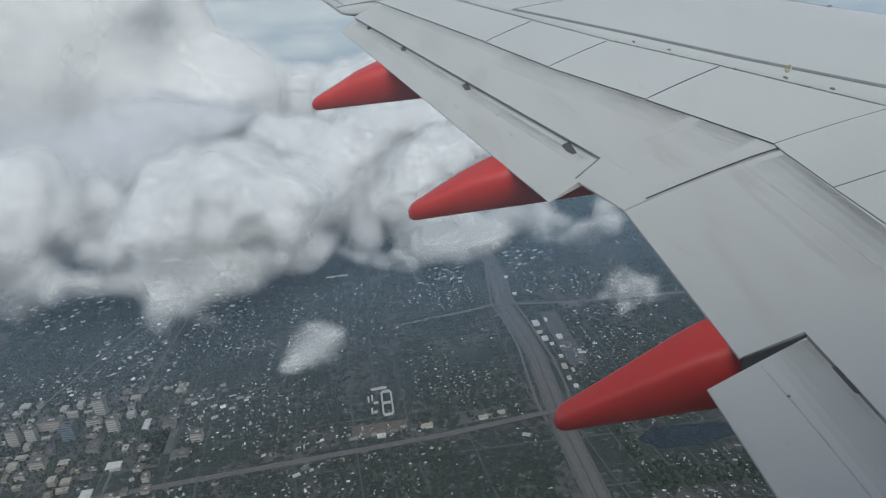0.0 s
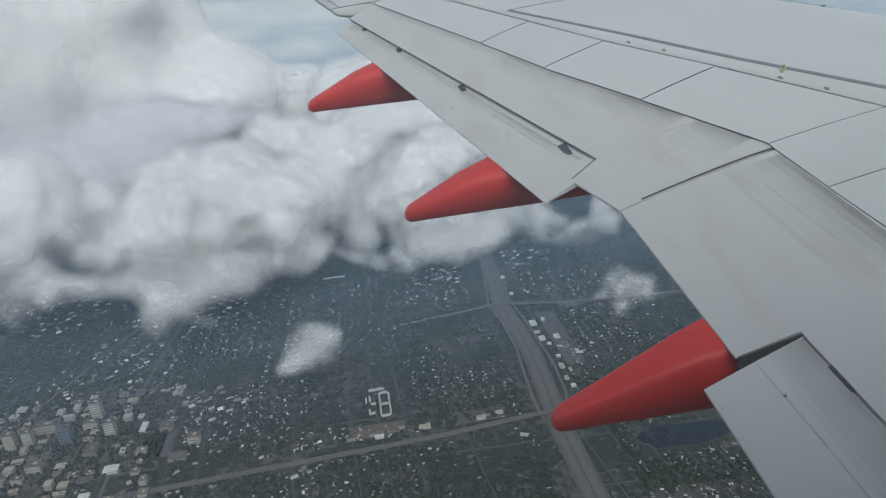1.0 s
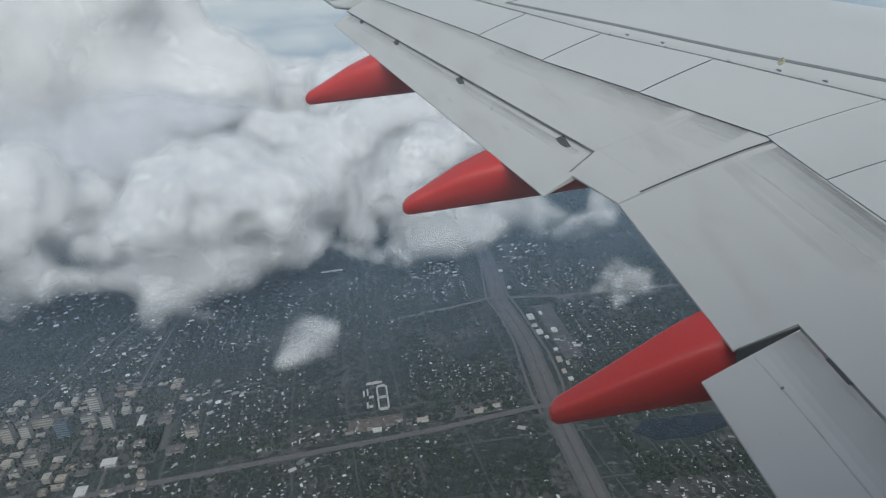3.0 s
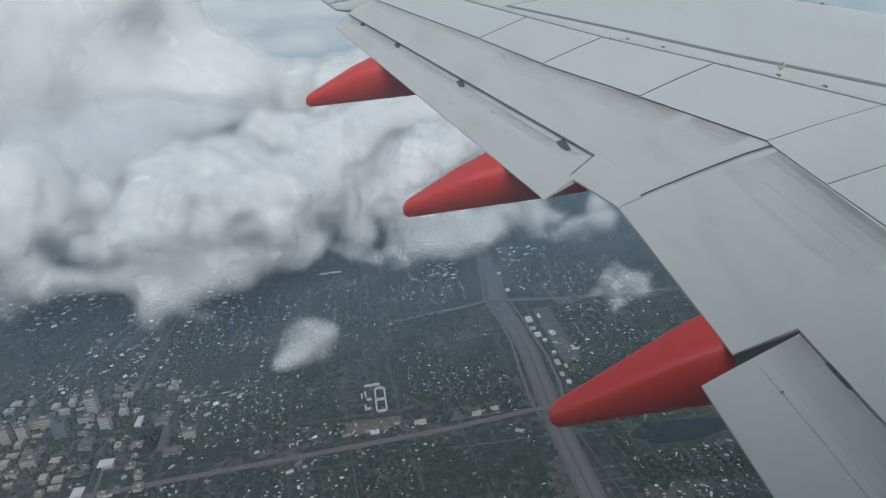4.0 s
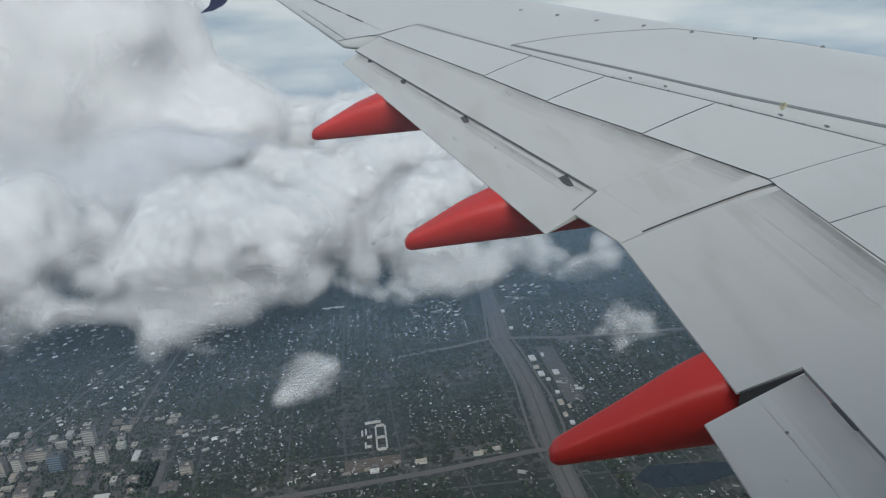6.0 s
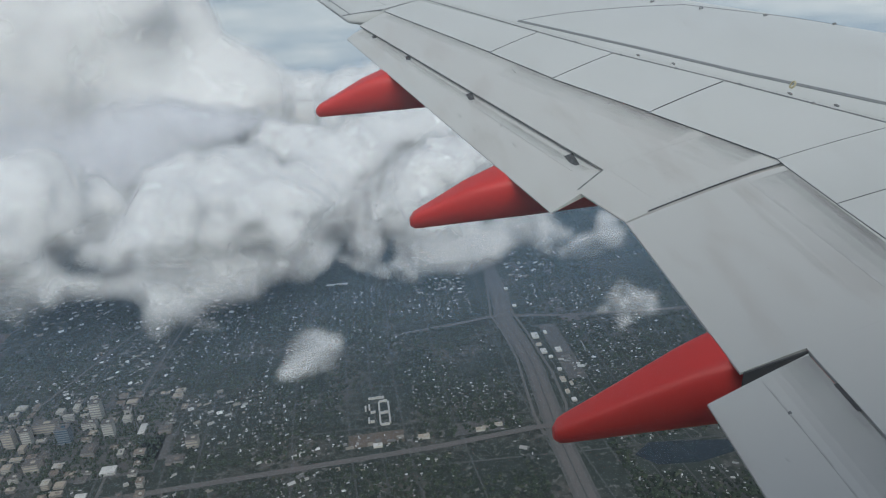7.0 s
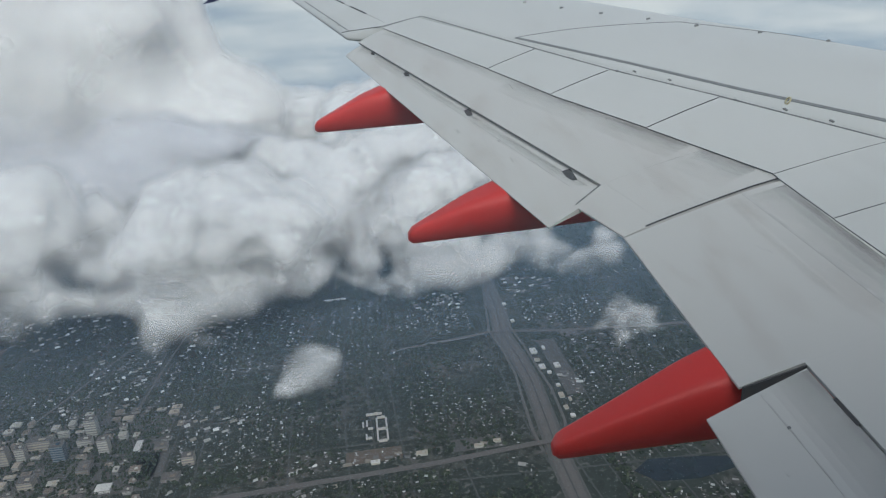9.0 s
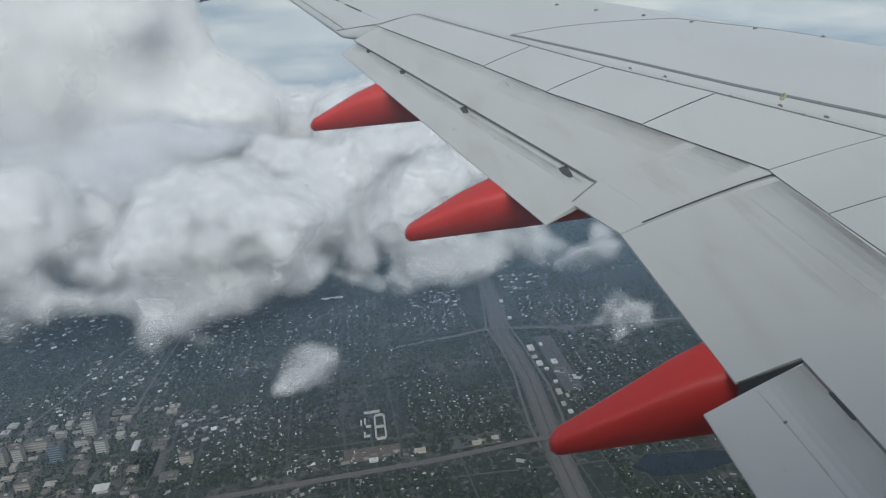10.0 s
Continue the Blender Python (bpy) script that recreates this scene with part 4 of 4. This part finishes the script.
houses = []
plots = []
for x in XS:
    for side in (-1, 1):
        for y in range(910, 4480, 7):
            px, py = warp(x + side * (20 + rng.uniform(-9, 12)), y + rng.uniform(-4, 4))
            if free(px, py, 5) and min(abs(y - q) for q in YS) > 8:
                plots.append((px, py))
dense = fractal(np.array([(px, py, 0.0) for px, py in plots]), 150, 3, 77)
for (px, py), d in zip(plots, dense):
    chance = min(0.85, max(0.05, (d - 0.34) * 3.6))
    if any(math.hypot(px - cx, py - cy) < r for cx, cy, r in ESTATES):
        chance = 0.95
    chance *= 1 - min(1.0, 2.5 * shade_of_green(px, py))
    if rng.random() > chance:
        continue
    big = 1.8 if rng.random() < 0.05 else 1.0
    houses.append((px, py, rng.uniform(4.4, 8.5) * big, rng.uniform(2.3, 3.6) * big, rng.uniform(0.9, 1.5), rng.choice((0, 0, 0, math.pi / 2)) + 0.35 * math.sin(px / 310 + py / 420) + rng.gauss(0, 0.15), rng.uniform(0.3, 0.7)))
tagged(house_mesh(houses, "houses", ROOFS), "hundreds of small pitched-roof houses, pale and dark", "houses", kind="stuff")

# flat-roofed shops and sheds: along the avenues and main streets, and in a few business quarters
shops = []
for path in ARTERIES:
    for (xa, ya), (xb, yb) in zip(path, path[1:]):
        for i in range(int(math.dist((xa, ya), (xb, yb)) / 26)):
            x, y = lerp((xa, ya), (xb, yb), rng.random())
            shops.append((x + rng.choice((-1, 1)) * rng.uniform(22, 60), y + rng.uniform(-10, 10)))
for i in range(110):
    x = rng.uniform(-550, 1300)
    shops.append((x, 1344 + 0.02 * x + rng.choice((-1, 1)) * rng.uniform(32, 60)))
for cx, cy, r, k in ((273, 2263, 110, 70), (-1184, 2379, 220, 90), (-1362, 2565, 260, 90), (-480, 1640, 110, 26), (-800, 1900, 150, 34), (560, 1640, 60, 14), (620, 2330, 130, 40), (-560, 2230, 120, 30)):
    for i in range(k):
        a, d = rng.uniform(0, 6.283), r * math.sqrt(rng.random())
        shops.append((cx + d * math.cos(a), cy + 0.75 * d * math.sin(a)))
kept = []
for x, y in shops:
    w, d = rng.uniform(8, 22), rng.uniform(5, 12)
    if free(x, y, 4) and all(abs(x - q[0]) > (w + q[2]) * 0.55 or abs(y - q[1]) > (d + q[3]) * 0.6 for q in kept):
        kept.append((x, y, w, d, rng.uniform(2.0, 3.5), 0.5 * math.sin(x / 310 + y / 420), 0.15))
tagged(house_mesh(kept, "shops", SHOP_ROOFS), "scattered flat-roofed shops and sheds, white, grey and tan", "shops", kind="stuff")

# tree crowns: small faceted clumps
ico = bmesh.new()
bmesh.ops.create_icosphere(ico, subdivisions=1, radius=1)
ICO_V = np.array([v.co[:] for v in ico.verts])
ICO_F = np.array([[v.index for v in f.verts] for f in ico.faces])
ico.free()


def clumps(name, spots, mat):
    spots = np.array(spots)
    gen = np.random.default_rng(8)
    n, k = len(spots), len(ICO_V)
    v = ICO_V[None] * (1 + gen.uniform(-0.3, 0.3, (n, k, 1)))
    v = v * np.stack([spots[:, 2], spots[:, 2] * gen.uniform(0.8, 1.2, n), spots[:, 3]], 1)[:, None]
    v += np.stack([spots[:, 0], spots[:, 1], GROUND + spots[:, 3] * 0.8], 1)[:, None]
    f = (ICO_F[None] + (np.arange(n) * k)[:, None, None]).reshape(-1, 3)
    me = bpy.data.meshes.new(name)
    me.from_pydata(v.reshape(-1, 3), [], f)
    me.materials.append(mat)
    return new(name, me)


spots = [(rng.uniform(-1235, -585), rng.uniform(1398, 1728), rng.uniform(2.5, 5), rng.uniform(3, 4.5)) for _ in range(2600)]
for _ in range(64000):
    x, y = rng.uniform(-2100, 1400), 1050 + 2500 * rng.random() ** 1.5
    if abs((x - XS[0]) % 74 - 37) > 31 and rng.random() < 0.75:
        continue
    x, y = warp(x, y)
    if free(x, y, 8) and 0.5 + 0.35 * math.sin(x / 83 + 2 * math.sin(y / 140)) + 0.3 * math.sin(y / 61 + x / 190) + 0.6 * shade_of_green(x, y) > rng.random() * 0.9:
        spots.append((x, y, rng.uniform(2.8, 6.5), rng.uniform(2.6, 4.6)))
tagged(clumps("trees", spots, TREES), "dark leafy street and garden trees between the houses", "trees", kind="stuff")


tagged(part("water", [(600, 1215, GROUND + 0.3), (640, 1170, GROUND + 0.3), (740, 1160, GROUND + 0.3), (850, 1180, GROUND + 0.3), (845, 1222, GROUND + 0.3), (740, 1240, GROUND + 0.3), (650, 1250, GROUND + 0.3)], [tuple(range(7))], WATER), "dark still pond beside the interchange", "pond", kind="structure")


# larger buildings
def concrete_wall(name, base):
    return material(name, base, 0.8, 0, (0.05, tuple(c * 0.85 for c in base), 0.4, 0.7), (0.4, tuple(c * 0.7 for c in base), 0.55, 0.8))


PALE, TAN, WHITE, BROWN, GLASSY = concrete_wall("pale_wall", (0.37, 0.36, 0.325)), concrete_wall("tan_wall", (0.33, 0.29, 0.24)), concrete_wall("white_roof", (0.50, 0.50, 0.49)), concrete_wall("brown_wall", (0.17, 0.14, 0.12)), material("blue_glass", (0.05, 0.10, 0.15), 0.15, 0.3, (0.08, (0.08, 0.14, 0.2), 0.4, 0.7))
SLATE = material("window_band", (0.13, 0.135, 0.14), 0.3, 0, fine=(0.5, (0.18, 0.18, 0.17), 0.45, 0.7))


def box(x, y, z, w, d, h):
    """Verts and faces of a box on its base centre."""
    v = [(x + i * w / 2, y + j * d / 2, z + k * h) for k in (0, 1) for j in (-1, 1) for i in (-1, 1)]
    return v, [(0, 2, 3, 1), (4, 5, 7, 6), (0, 1, 5, 4), (1, 3, 7, 5), (3, 2, 6, 7), (2, 0, 4, 6)]


def building(x, y, w, d, h, wall, roof, label, category="building", bands=0, name="building", turn=0.0):
    thing = tagged(new(name), label, category)
    thing.location = (x, y, GROUND)
    thing.rotation_euler = (0, 0, turn)
    part("wall", *box(0, 0, 0, w, d, h), wall, thing)
    top = part("roof", *box(0, 0, h, w + 0.6, d + 0.6, 0.7), roof, thing)
    if w > 14:
        part("roof_unit", *box(w * 0.15, -d * 0.1, h + 0.7, w * 0.28, d * 0.25, 3.0), wall, top)
    for i in range(bands):
        z = h * (i + 0.35) / bands
        part("window_band", *box(0, 0, z, w + 0.3, d + 0.3, h / bands * 0.45), SLATE, thing)
    return thing


TOWERS = ((-1031, 1554, 16, 16, 58, PALE), (-988, 1577, 27, 22, 48, TAN), (-947, 1584, 24, 20, 42, PALE), (-845, 1566, 33, 24, 49, GLASSY), (-792, 1660, 29, 24, 55, PALE), (-800, 1618, 37, 19, 21, PALE),
          (-734, 1573, 26, 22, 44, PALE), (-1140, 1483, 17, 16, 48, PALE), (-915, 1622, 58, 22, 32, TAN), (-649, 1572, 16, 43, 8, WHITE), (-730, 1327, 26, 32, 5, WHITE), (-499, 1481, 30, 24, 25, TAN),
          (-532, 1425, 43, 29, 9, BROWN), (-763, 1503, 32, 40, 16, BROWN), (-887, 1466, 36, 29, 24, TAN), (-1035, 1501, 26, 24, 26, BROWN), (-996, 1398, 29, 24, 29, PALE), (-887, 1325, 43, 29, 13, PALE),
          (-690, 1415, 36, 26, 9, WHITE), (-585, 1555, 33, 24, 15, BROWN))
for x, y, w, d, h, wall in TOWERS:
    building(x, y, w, d, h, wall, WHITE if wall is WHITE else CONCRETE, "downtown block of pale concrete and glass floors", bands=max(2, int(h / 7)))
town = random.Random(21)
TOWN_WALLS = [PALE, TAN, BROWN, PALE, CONCRETE]
for gx in range(-1230, -480, 40):
    for gy in range(1310, 1760, 40):
        x, y = gx + town.uniform(-8, 8), gy + town.uniform(-8, 8)
        if any(abs(x - q[0]) < 20 + q[2] / 2 and abs(y - q[1]) < 18 + q[3] / 2 for q in TOWERS) or town.random() < 0.15 + 0.55 * ((x + 905) / 330) ** 2:
            continue
        h = town.choice((4, 5, 6, 8, 10, 16))
        wall = town.choice(TOWN_WALLS)
        building(x, y, town.uniform(13, 30), town.uniform(10, 23), h, wall, town.choice((CONCRETE, BROWN, TAN, CONCRETE, BROWN, PALE)), "flat-roofed downtown block with bands of windows", bands=max(1, int(h / 5)))
for x, y, w, d, h in ((518, 1818, 24, 38, 5), (515, 1762, 20, 16, 5), (556, 1831, 10, 22, 5), (519, 1720, 21, 28, 5), (566, 1719, 21, 28, 5), (531, 1684, 14, 13, 5), (529, 1559, 17, 28, 5), (523, 1499, 13, 18, 5), (536, 1611, 14, 13, 5), (547, 1535, 9, 18, 5), (-125, 2373, 103, 8, 5), (507, 2177, 16, 18, 5), (504, 2038, 15, 17, 5), (529, 1458, 15, 16, 5),
                      (762, 1466, 84, 42, 10), (848, 1462, 86, 18, 9), (840, 1430, 22, 18, 7), (800, 1395, 20, 10, 6), (860, 1395, 30, 12, 6), (720, 1385, 40, 12, 6), (250, 1385, 30, 14, 6), (300, 1395, 24, 12, 6), (100, 1385, 36, 16, 7), (-20, 1375, 28, 14, 6)):
    bright = (int(x) + int(y)) % 3 > 0
    building(x, y, w * 0.82, d * 0.82, h, PALE, WHITE if bright else TAN, "low warehouse with a bright white flat roof" if bright else "low warehouse with a dull tan flat roof", "warehouse", name="warehouse")
ROOF_GREY = concrete_wall("grey_roof", (0.36, 0.36, 0.35))
for x, y, w, d in ((-12, 1478, 6, 28), (-12, 1508, 6, 24), (-12, 1545, 6, 28), (-12, 1576, 6, 24), (23, 1478, 6, 28), (23, 1508, 6, 24), (23, 1545, 6, 28), (23, 1576, 6, 24),
                   (5, 1459, 30, 6), (5, 1526, 28, 6), (5, 1594, 30, 6), (-48, 1566, 6, 30), (-62, 1560, 6, 26), (-36, 1535, 18, 6), (-52, 1490, 6, 26), (-40, 1482, 14, 6), (-20, 1618, 60, 6)):
    building(5 + (x - 5) * 0.75, 1459 + (y - 1459) * 0.78, w * 0.75, d * 0.78, 5, PALE, ROOF_GREY, "pale two-storey apartment row", "apartments", name="apartment_row")
